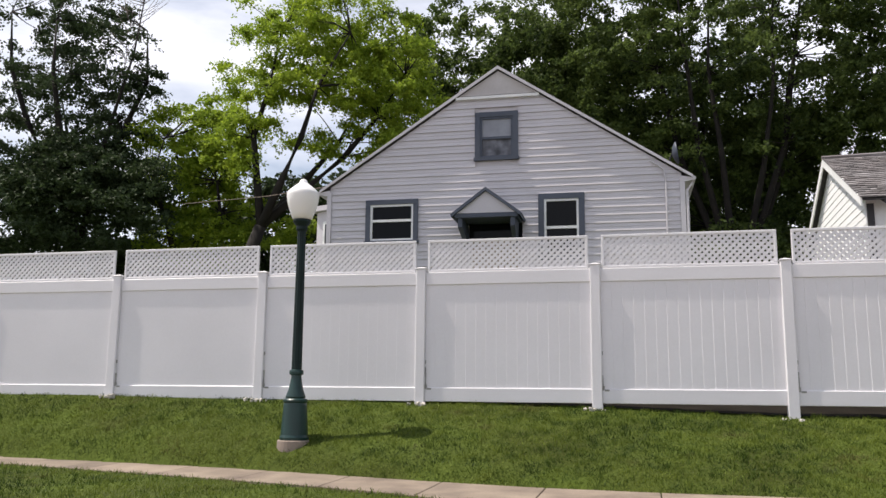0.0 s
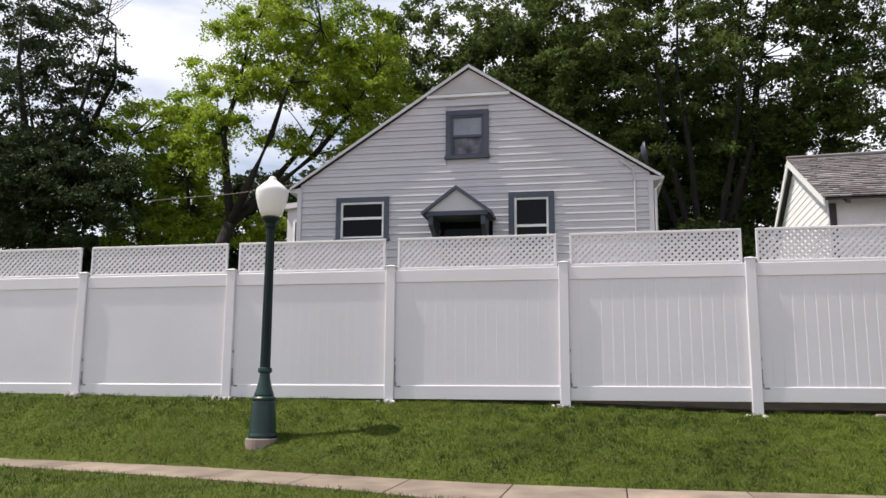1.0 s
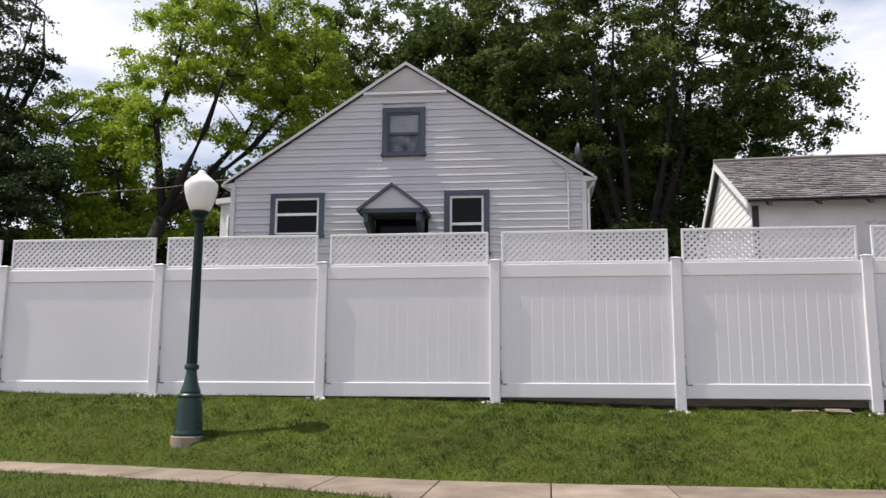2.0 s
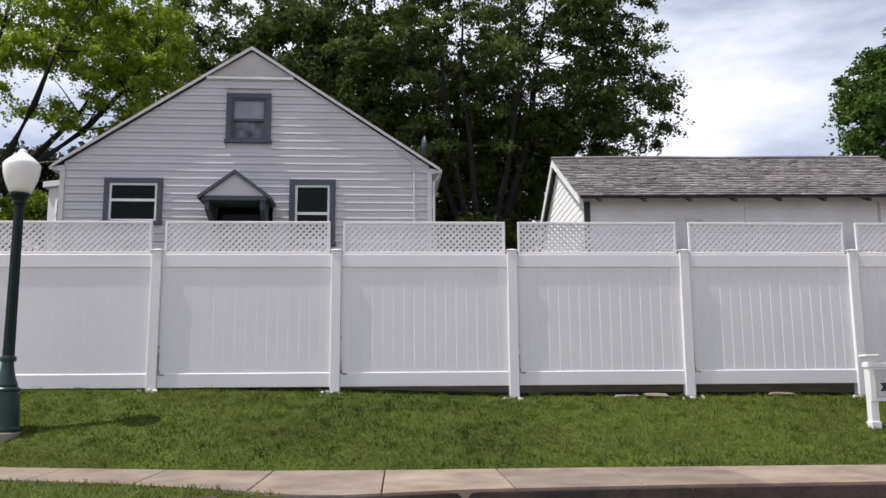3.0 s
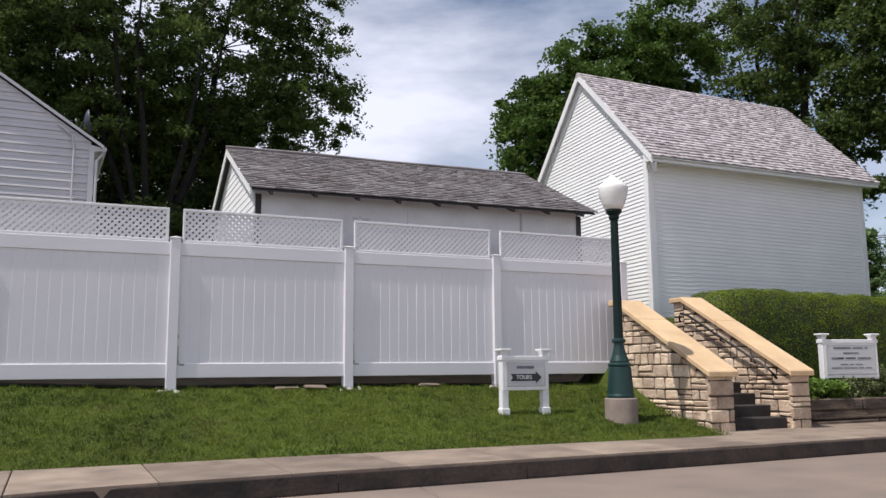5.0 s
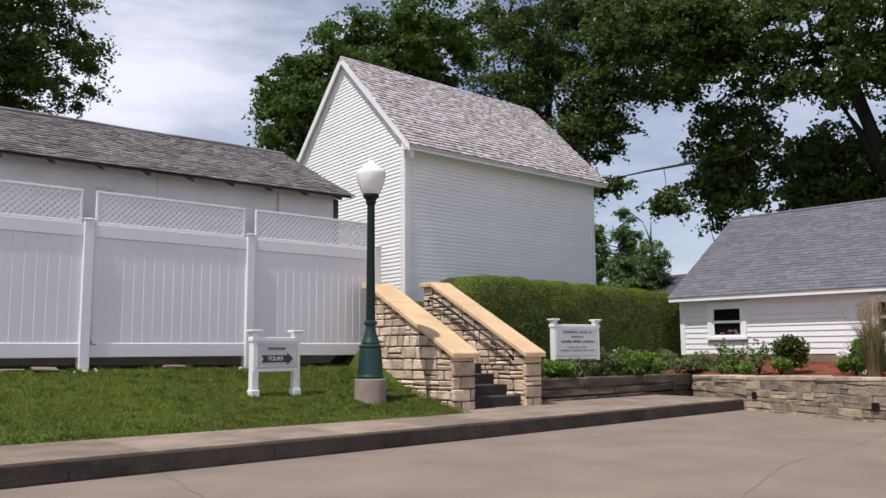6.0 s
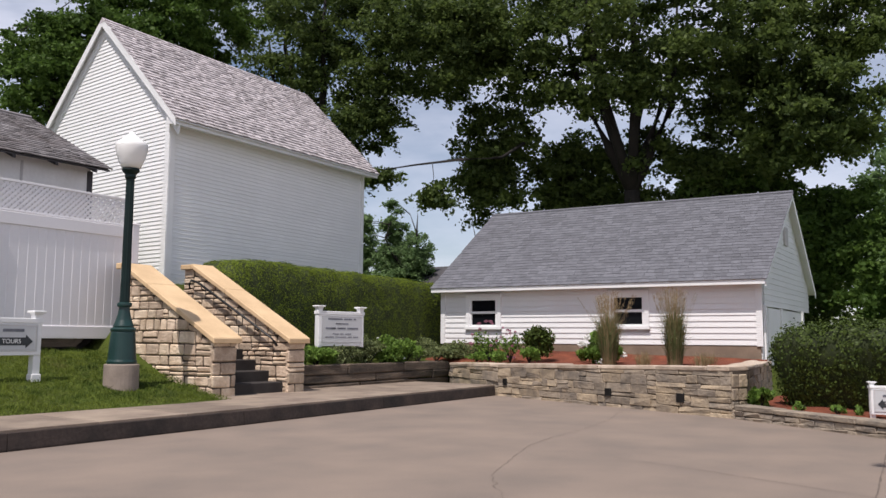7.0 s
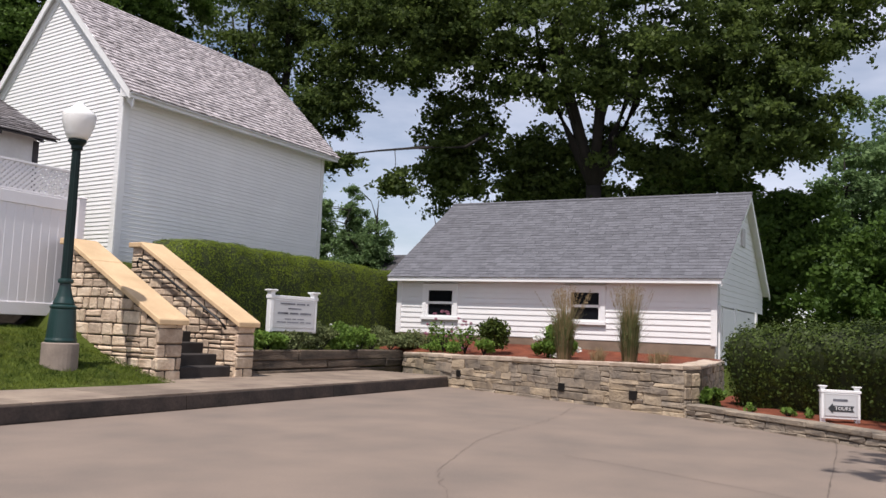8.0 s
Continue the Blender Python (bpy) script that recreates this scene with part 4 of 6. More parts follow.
for sgn in (0, 1):
    v_e = sgn * W2
    e, r = bpt(RU, v_e, B_E), bpt(RU, B_RUN, B_R)
    down = Vector((0, 0, -0.05))
    s = Solid()
    s.prism([e, r, r + down, e + down], (BL - RU) * b_rise)
    part("roof_deck", s, M_WHITE, barn)
    # rake fascia, and a wide frieze board on the wall under it
    s = Solid()
    s.prism([e + Vector((0, 0, 0.03)), r + Vector((0, 0, 0.03)), r + Vector((0, 0, -0.17)), e + Vector((0, 0, -0.15))], 0.025 * bg_out)
    part("rake_board", s, M_WHITE, barn)
    s = Solid()
    o = (BRK - RU - 0.002) * bu
    s.prism([e + o + Vector((0, 0, -0.06)), r + o + Vector((0, 0, -0.06)), r + o + Vector((0, 0, -0.36)), e + o + Vector((0, 0, -0.30)) + (0.02 if sgn == 0 else -0.02) * bv], 0.03 * bg_out)
    part("rake_frieze", s, M_WHITE, barn)
    if sgn == 0:
        s = Solid()
        inn = e + BOV * bv
        s.prism([e + Vector((0, 0, -0.055)), e + Vector((0, 0, -0.11)), inn + Vector((0, 0, -0.05)), inn + Vector((0, 0, BOV * slope_b - 0.06))], (BL - RU) * b_rise)
        part("soffit", s, M_WHITE, barn)
        s = Solid()
        a, b = e - 0.03 * bv + Vector((0, 0, -0.03)), e - 0.03 * bv + (BL - RU) * b_rise + Vector((0, 0, -0.03))
        s.tube([a, b], [0.014, 0.014], 8)
        part("drip_edge", s, M_WHITE, barn)
up = bpt(0, B_RUN, B_R) - bpt(0, 0, B_E)
shingles(barn, bpt(RU - 0.03, -0.03, B_E - 0.01), b_rise, up, BL + 0.06 - RU, up.length + 0.03, M_SHAKE, 0.135, 0.115, 0.027, 9, singles=290)
s = Solid()
s.prism([bpt(RU - 0.03, B_RUN - 0.12, B_R - 0.09), bpt(RU - 0.03, B_RUN, B_R + 0.03), bpt(RU - 0.03, B_RUN + 0.12, B_R - 0.09)], (BL + 0.06 - RU) * b_rise)
part("ridge_board", s, M_SHAKE, barn)

# ---- white garage ----
garage = thing("garage", (17.5, -4.3, 0.5), "low white garage with grey shingle roof and small windows", "garage")
GE, GR, GEX, GRX, GBX = 2.25, 4.35, 15.13, 18.10, 20.65
GY0 = -0.82
GW = Plane((15.39, GY0 - 0.02, 0), (0.028, -1, 0), (-1, -0.028, 0))
g_len = 7.2
slope_g = (GR - GE) / (GRX - GEX)
w1, w2 = (0.66, 1.57, 1.29, 2.10), (4.10, 5.00, 1.29, 2.10)
s = Solid()
wzg = GE + 0.26 * slope_g - 0.1
s.prism([GW.at(0, 0.2, -0.035), GW.at(0, wzg, -0.035), GW.at(0, GR - 0.14, -(GRX - 15.39)), GW.at(0, GE - 0.1, -(GBX - 15.5)), GW.at(0, 0.2, -(GBX - 15.5))], g_len * GW.u)
part("wall", s, M_GBOARD, garage)
siding(garage, GW, 0.98, 2.18, 0.118, lambda z: (0.0, g_len), [w1, w2], M_GBOARD, thick=0.019, lap=0.002)
s = Solid()
GW.bar(s, 0.02, g_len - 0.02, 0.3, 0.97, -0.2, 0.006)
part("foundation", s, M_FOUND, garage)
for h in (w1, w2):
    window(garage, GW, *h, 0.1, M_WHITE, M_WHITE, meet=0.5)
for u in (-0.03, g_len - 0.09):
    s = Solid()
    GW.bar(s, u, u + 0.12, 0.96, 2.2, 0.0, 0.035)
    part("corner_board", s, M_WHITE, garage)
gable_y = GY0 - 0.02 - g_len
GG = Plane((15.83, gable_y - 0.0, 0), (1, 0, 0), (0, -1, 0))


def gg_span(z):
    lo = max(0, (z - GE + 0.10) / slope_g - 0.28)
    back = (GR - 0.1 - z) / (GR - GE) * (GBX - GRX) + GRX - 15.59
    return (lo, max(lo + 0.05, min(back, GBX - 15.75)))


siding(garage, GG, 1.75, 4.1, 0.118, gg_span, [], M_GBOARD, thick=0.013, lap=0.003)
s = Solid()
GG.bar(s, 0.35, 3.9, 0.2, 1.72, -0.03, 0.004)
part("garage_door", s, M_WHITE, garage, "white panelled garage door in shade")
for u in (0.0, 1.55, 3.95):
    s = Solid()
    GG.bar(s, u - 0.06, u + 0.08, 0.2, 1.76, 0.0, 0.04)
    part("door_post", s, M_WHITE, garage)
s = Solid()
GG.bar(s, 2.1, 2.42, 3.15, 3.55, 0.0, 0.05)
part("gable_vent", s, M_SHEDWALL, garage)
ge0, gr0 = Vector((GEX, GY0 + 0.12, GE)), Vector((GRX, GY0 + 0.12, GR))
run_y = Vector((0.21, -(7.36 + 0.12), 0))
for a, b, nm in ((ge0, gr0, 0), (Vector((GBX, GY0 + 0.12, GE)), gr0, 1)):
    s = Solid()
    s.prism([a, b, b - Vector((0, 0, 0.06)), a - Vector((0, 0, 0.06))], run_y)
    part("roof_deck", s, M_WHITE, garage)
    s = Solid()
    s.prism([a + run_y + Vector((0, 0, -0.012)), b + run_y + Vector((0, 0, -0.012)), b + run_y - Vector((0, 0, 0.14)), a + run_y - Vector((0, 0, 0.14))], (0, -0.025, 0))
    part("rake_board", s, M_WHITE, garage)
s = Solid()
s.prism([ge0 + Vector((0, 0, -0.10)), ge0 + Vector((-0.03, 0, -0.10)), ge0 + Vector((-0.03, 0, 0.0)), ge0], run_y)
part("fascia", s, M_WHITE, garage)
s = Solid()
s.prism([ge0 + Vector((0, 0, -0.07)), ge0 + Vector((0.27, 0, -0.07)), ge0 + Vector((0.27, 0, 0.12)), ge0 + Vector((0, 0, -0.05))], run_y)
part("soffit", s, M_WHITE, garage)
up = gr0 - ge0
shingles(garage, ge0 + Vector((-0.05, 0.02, -0.01)), run_y, up, run_y.length + 0.07, up.length + 0.04, M_ASPHALT_SHINGLE, 0.125, 0.17, 0.007, 21, singles=290)
s = Solid()
s.tube([gr0 + Vector((0, 0.02, 0.01)), gr0 + run_y + Vector((0, -0.04, 0.01))], [0.05, 0.05], 6)
part("ridge_cap", s, M_ASPHALT_SHINGLE, garage)

# ---- stone work ----
def stones(parent, pl, u0, u1, bottom, top, rows, widths, out, mat, seed, gap=0.017, name="stone", mat_b=None, rough=0.007, uneven=0.4, edge=0.014):
    """Coursed rough stones on a wall face. bottom and top are functions of u."""
    rnd = random.Random(seed)
    z_low = min(bottom(u0), bottom(u1))
    z_high = max(top(u0), top(u1))
    z = z_low
    while z < z_high - 0.02:
        h = rnd.uniform(*rows)
        if z_high - z - h < rows[0] * 0.7:
            h = z_high - z
        u = u0
        while u < u1 - 0.01:
            w = rnd.uniform(*widths)
            if u1 - u - w < widths[0] * 0.7:
                w = u1 - u
            cells = [(u, u + w, z, z + h)]
            if h > 0.13 and rnd.random() < 0.35:
                m = z + h * rnd.uniform(0.4, 0.6)
                cells = [(u, u + w, z, m), (u, u + w, m, z + h)]
            for a, b, c, d in cells:
                mid = (a + b) / 2
                if c > top(mid) - 0.025 or d < bottom(mid) + 0.03:
                    continue
                s = Solid()
                o = out * rnd.uniform(1 - uneven, 1 + uneven * 0.6)
                s.cbox(a + gap / 2, b - gap / 2, -0.06, o, c + gap / 2, d - gap / 2, min(edge, (d - c) * 0.18), jit=rough, rnd=rnd)
                s.v = [pl.at(x, min(max(zz, bottom(x) - 0.02), top(x) - 0.004), y) for x, y, zz in s.v]
                part(name, s, mat if rnd.random() < 0.55 else mat_b or mat, parent)
            u += w
        z += h


def stair_cap(y):
    return 1.0 + (y + 2.40) * 0.546


stairs = thing("stairs", (7.95, -1.2, 0.2), "outdoor stairs between limestone walls with tan caps", "stairs")
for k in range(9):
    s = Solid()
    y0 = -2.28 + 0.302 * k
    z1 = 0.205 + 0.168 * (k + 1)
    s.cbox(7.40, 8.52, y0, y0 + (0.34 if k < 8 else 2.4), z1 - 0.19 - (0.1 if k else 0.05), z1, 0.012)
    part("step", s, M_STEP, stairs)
STONE_H, STONE_W = (0.08, 0.20), (0.12, 0.36)
for x0, x1, nm in ((6.95, 7.41, "left"), (8.50, 8.89, "right")):
    y_top = -0.32 if nm == "left" else -0.12
    s = Solid()
    e = 0.022
    s.prism([(x0 + e, -2.40 + e, 0.1), (x0 + e, y_top, 0.1), (x0 + e, y_top, stair_cap(y_top) - 0.01), (x0 + e, -2.40 + e, stair_cap(-2.4) - 0.01)], (x1 - x0 - 2 * e, 0, 0))
    wall = part("side_wall", s, M_MORTAR, stairs, "rough limestone side wall")
    side = Plane((x0 + e, y_top, 0), (0, -1, 0), (-1, 0, 0))
    if nm == "left":
        stones(wall, side, 0, y_top + 2.40 - e, lambda u: ground_z(6.8, y_top - u) - 0.06 if y_top - u < 0 else 0.8, lambda u: stair_cap(y_top - u), STONE_H, STONE_W, e, M_STONE, 3, mat_b=M_STONE_B)
    else:
        stones(wall, side, 0, y_top + 2.40 - e, lambda u: 0.18 + max(0, y_top - u + 2.2) * 0.5, lambda u: stair_cap(y_top - u), STONE_H, STONE_W, e, M_STONE, 4, mat_b=M_STONE_B)
        far = Plane((x1 - e, -2.4 + e, 0), (0, 1, 0), (1, 0, 0))
        stones(wall, far, 0, 0.6, lambda u: 0.2, lambda u: stair_cap(u - 2.4), STONE_H, (0.2, 0.3), e, M_STONE, 6, mat_b=M_STONE_B)
    front = Plane((x0, -2.40 + e, 0), (1, 0, 0), (0, -1, 0))
    stones(wall, front, 0, x1 - x0, lambda u: 0.19, lambda u: stair_cap(-2.4), (0.11, 0.22), (0.14, 0.42), e, M_STONE, 7, mat_b=M_STONE_B)
    # cap stones, two lengths
    cuts = [-2.46, -0.95, y_top + 0.02]
    for a, b in zip(cuts, cuts[1:]):
        s = Solid()
        s.cbox(x0 - 0.05, x1 + 0.05, a + 0.003, b - 0.003, 0, 0.085, 0.012)
        s.v = [(x, y, z + stair_cap(y)) for x, y, z in s.v]
        part("cap_stone", s, M_CAP, stairs, "smooth tan cap stone")
    if nm == "left":
        s = Solid()
        s.cbox(x0 - 0.05, x1 + 0.05, y_top + 0.02, y_top + 0.16, stair_cap(y_top) - 0.01, stair_cap(y_top) + 0.085, 0.012)
        part("cap_stone", s, M_CAP, stairs, "smooth tan cap stone")
    else:
        s = Solid()
        s.cbox(x0 - 0.05, x1 + 0.05, y_top + 0.02, y_top + 0.30, stair_cap(y_top) - 0.005, stair_cap(y_top) + 0.08, 0.012)
        part("cap_stone", s, M_CAP, stairs, "smooth tan cap stone")
        s = Solid()
        s.cbox(x0 + e, x1 - e, y_top, y_top + 0.26, 1.2, stair_cap(y_top), 0.01)
        part("top_pier", s, M_MORTAR, wall)
        pier = Plane((x0 + e, y_top + 0.26, 0), (0, -1, 0), (-1, 0, 0))
        stones(wall, pier, 0, 0.26, lambda u: 1.5, lambda u: stair_cap(y_top), STONE_H, (0.14, 0.26), e, M_STONE, 11, mat_b=M_STONE_B)
s = Solid()
rail = [(8.44, -2.2, 0.93), (8.41, -2.17, 1.0), (8.40, -2.08, 1.08), (8.40, -1.1, 1.60), (8.40, -0.36, 1.993), (8.40, -0.18, 2.04), (8.41, -0.12, 1.98), (8.44, -0.11, 1.90)]
s.tube(rail, [0.021] * len(rail), 10)
hr = part("handrail", s, M_BLACK, stairs, "black iron pipe handrail", smooth=True)
for y in (-1.75, -1.1, -0.45):
    s = Solid()
    zz = 1.08 + (y + 2.08) * 0.531
    s.tube([(8.40, y, zz), (8.40, y, zz - 0.06), (8.49, y, zz - 0.09)], [0.012] * 3, 8)
    part("bracket", s, M_BLACK, hr)

# timber planter wall beside the stairs
planter = thing("planter_wall", (11.3, -1.9, 0.2), "low wall of dark weathered timber sleepers holding a flower bed", "planter")
PT = Plane((8.90, -2.0, 0), (1, 0.018, 0), (0.018, -1, 0))
rnd = random.Random(12)
for row, (z0, z1) in enumerate(((0.13, 0.265), (0.27, 0.42), (0.425, 0.60))):
    u = 0.0
    while u < 5.1:
        w = min(rnd.uniform(1.5, 2.5), 5.13 - u)
        s = Solid()
        s.cbox(u + 0.004, u + w - 0.004, -0.16, rnd.uniform(-0.008, 0.012), z0, z1 + rnd.uniform(-0.006, 0.004), 0.02, jit=0.016, rnd=rnd)
        s.v = [PT.at(x, zz, y) for x, y, zz in s.v]
        part("sleeper", s, M_TIMBER, planter)
        u += w

# stone retaining wall of the garage bed
retaining = thing("retaining_wall", (11.6, -6, 0), "dry-laid weathered stone retaining wall with drain holes", "retaining wall", kind="structure")


def wall_run(parent, a, b, top_fn, rows, widths, mat, seed, cap=True, holes=(), deep=0.34, base=-0.03):
    a, b = Vector((*a, 0)), Vector((*b, 0))
    u = (b - a).normalized()
    w = Vector((u.y, -u.x, 0))
    pl = Plane(a, u, w)
    n = (b - a).length
    s = Solid()
    s.prism([pl.at(0, base, -0.03), pl.at(n, base, -0.03), pl.at(n, top_fn(n) - 0.08, -0.03), pl.at(0, top_fn(0) - 0.08, -0.03)], -deep * w)
    part("core", s, M_MORTAR, parent)
    stones(parent, pl, 0, n, lambda x: base, lambda x: top_fn(x) - (0.075 if cap else 0), rows, widths, 0.03, mat, seed, gap=0.004, mat_b=M_WALLSTONE_B, rough=0.012, uneven=0.3, edge=0.008)
    if cap:
        rnd = random.Random(seed + 50)
        x = 0.0
        while x < n - 0.02:
            c = min(rnd.uniform(0.7, 1.25), n - x)
            if n - x - c < 0.2:
                c = n - x
            s = Solid()
            s.cbox(x + 0.004, x + c - 0.004, -deep, 0.035 + rnd.uniform(-0.008, 0.012), -0.075, rnd.uniform(-0.012, 0.008), 0.012, jit=0.007, rnd=rnd)
            s.v = [pl.at(p, q + top_fn(p), r) for p, r, q in s.v]
            part("cap_stone", s, M_CAPWALL if deep > 0.3 else M_WALLSTONE_B, parent)
            x += c
    for h in holes:
        s = Solid()
        s.cbox(h[0] + 0.01, h[1] - 0.01, -0.06, 0.05, h[2] + 0.01, h[3] - 0.01, 0.004)
        s.v = [pl.at(p, q, r) for p, r, q in s.v]
        part("drain_hole", s, M_BLACK, parent, "dark square drain opening")
    return pl


RH, RWD = (0.07, 0.19), (0.14, 0.6)
corner = [WALL_LINE[0], (12.72, -3.85), (11.15, -7.45), (10.58, -8.7)]
wall_run(retaining, (13.92, -2.0), corner[1], lambda u: lerp(u, [0, 2.2], [0.57, 0.605]), RH, RWD, M_WALLSTONE, 31)
wall_run(retaining, corner[1], corner[2], lambda u: lerp(u, [0, 3.93], [0.605, 0.69]), RH, RWD, M_WALLSTONE, 32, holes=((0.16, 0.30, 0.2, 0.34), (2.85, 3.0, 0.16, 0.30)))
wall_run(retaining, corner[2], corner[3], lambda u: lerp(u, [0, 1.4], [0.69, 0.72]), RH, RWD, M_WALLSTONE, 33, holes=((0.40, 0.56, 0.15, 0.30),))
wall_run(retaining, (10.87, -8.80), (15.2, -8.25), lambda u: lerp(u, [0, 4.6], [0.72, 0.7]), RH, RWD, M_WALLSTONE, 34)
stones(retaining, Plane((10.575, -8.69, 0), (0.91, -0.415, 0), (-0.415, -0.91, 0)), 0, 0.33, lambda x: -0.03, lambda x: 0.605, (0.1, 0.2), (0.12, 0.3), 0.03, M_WALLSTONE, 35, gap=0.007, mat_b=M_WALLSTONE_B)
low_wall = thing("low_wall", (9, -11, 0), "low stone edging wall round the hedge bed", "edging wall", kind="structure")
for a, b, sd in ((LOW_LINE[0], LOW_LINE[1], 41), (LOW_LINE[1], LOW_LINE[2], 42), (LOW_LINE[2], LOW_LINE[3], 43)):
    wall_run(low_wall, a, b, lambda u: 0.19, (0.06, 0.08), (0.16, 0.34), M_WALLSTONE_B, sd, deep=0.2)

# mulch beds
def bed(name, ring, label, lift=0.0):
    s = Solid()
    n = len(ring)
    s.v = [(x, y, z + lift) for x, y, z in ring]
    s.f = [tuple(range(n))]
    me = s.mesh(name, M_MULCH)
    bm = bmesh.new()
    bm.from_mesh(me)
    bmesh.ops.triangulate(bm, faces=bm.faces)
    bmesh.ops.subdivide_edges(bm, edges=bm.edges, cuts=5, use_grid_fill=True)
    for v in bm.verts:
        v.co.z += 0.03 * noise.noise(v.co * 2.5)
    bm.to_mesh(me)
    bm.free()
    return tagged(new(name, me), label, "mulch bed", "", "structure")


bed("mulch_bed", [(13.95, -2.05, 0.56), (12.95, -3.8, 0.57), (11.35, -7.4, 0.62), (10.8, -8.6, 0.64), (15.50, -8.2, 0.71), (15.46, -0.75, 0.90), (14.1, -1.2, 0.6)], "red bark mulch bed in front of the garage")
bed("mulch_bed", [(10.65, -8.95, 0.17), (9.45, -10.5, 0.17), (8.7, -11.4, 0.17), (7.0, -13.7, 0.17), (8.4, -14.5, 0.17), (11.5, -10.5, 0.19), (15.6, -9.8, 0.19), (15.6, -8.7, 0.19), (12.0, -8.9, 0.19)], "red bark mulch strip under the clipped shrubs")

# ---- lamps ----
def street_lamp(x, y, z_foot, z_green, k, label, fat=1.0):
    lamp = thing("street_lamp", (x, y, z_foot), label, "street lamp", "street lamps")
    s = Solid()
    s.lathe([(0.262 * fat, z_foot - 0.12), (0.262 * fat, z_green - 0.012), (0.25 * fat, z_green)], 28, x, y)
    part("footing", s, M_PLINTH, lamp, "round concrete footing")
    g = [(0.222, 0.0), (0.226, 0.03), (0.212, 0.06), (0.182, 0.42), (0.176, 0.44), (0.19, 0.455), (0.192, 0.475), (0.172, 0.49), (0.150, 0.50), (0.156, 0.515), (0.15, 0.53), (0.118, 0.60), (0.095, 0.68), (0.083, 0.74), (0.080, 0.775), (0.108, 0.785), (0.112, 0.81), (0.108, 0.835), (0.078, 0.845)]
    s = Solid()
    s.lathe([(r * fat, z_green + 0.002 + k * h) for r, h in g], 32, x, y)
    base = part("base", s, M_GREEN, lamp, "flared dark green cast base", smooth=False)
    s = Solid()
    n = 12
    pts = []
    for i, zz in enumerate((0.84, 2.60)):
        r0 = 0.066 if i == 0 else 0.054
        pts.append([(x + (r0 - (0.005 if j % 2 else 0)) * math.cos(math.pi * j / n), y + (r0 - (0.005 if j % 2 else 0)) * math.sin(math.pi * j / n), z_green + k * zz) for j in range(2 * n)])
    s.add(pts[0] + pts[1], [(j, (j + 1) % (2 * n), 2 * n + (j + 1) % (2 * n), 2 * n + j) for j in range(2 * n)])
    part("pole", s, M_POLE, lamp, "fluted tapering pole")
    s = Solid()
    s.lathe([(0.062, z_green + k * 2.58), (0.075, z_green + k * 2.60), (0.07, z_green + k * 2.64), (0.105, z_green + k * 2.68), (0.118, z_green + k * 2.70), (0.112, z_green + k * 2.725)], 28, x, y)
    part("collar", s, M_POLE, lamp)
    gl = [(0.09, 2.725), (0.128, 2.74), (0.152, 2.80), (0.182, 2.88), (0.203, 2.96), (0.212, 3.03), (0.210, 3.07), (0.196, 3.09), (0.16, 3.125), (0.11, 3.165), (0.07, 3.195), (0.052, 3.215), (0.048, 3.235), (0.03, 3.25), (0.006, 3.258)]
    s = Solid()
    s.lathe([(r, z_green + k * h) for r, h in gl], 36, x, y)
    part("globe", s, M_GLOBE, lamp, "opal white acorn globe", smooth=True)
    return lamp


street_lamp(-6.12, -1.48, 0.45, 0.555, 1.03, "green fluted street lamp with opal acorn globe on the lawn", fat=0.80)
street_lamp(5.75, -1.98, 0.34, 0.70, 0.97, "green fluted street lamp with opal globe on a tall round footing", fat=0.86)

# ---- signs ----
def flat_text(body, size, mat, name="lettering"):
    cu = bpy.data.curves.new(name, "FONT")
    cu.body, cu.size, cu.extrude = body, size, 0.0015
    cu.align_x, cu.align_y = "CENTER", "CENTER"
    tmp = bpy.data.objects.new("tmp", cu)
    scene.collection.objects.link(tmp)
    bpy.context.view_layer.update()
    me = bpy.data.meshes.new_from_object(tmp.evaluated_get(bpy.context.evaluated_depsgraph_get()))
    bpy.data.objects.remove(tmp)
    me.name = name
    me.materials.clear()
    me.materials.append(mat)
    return me


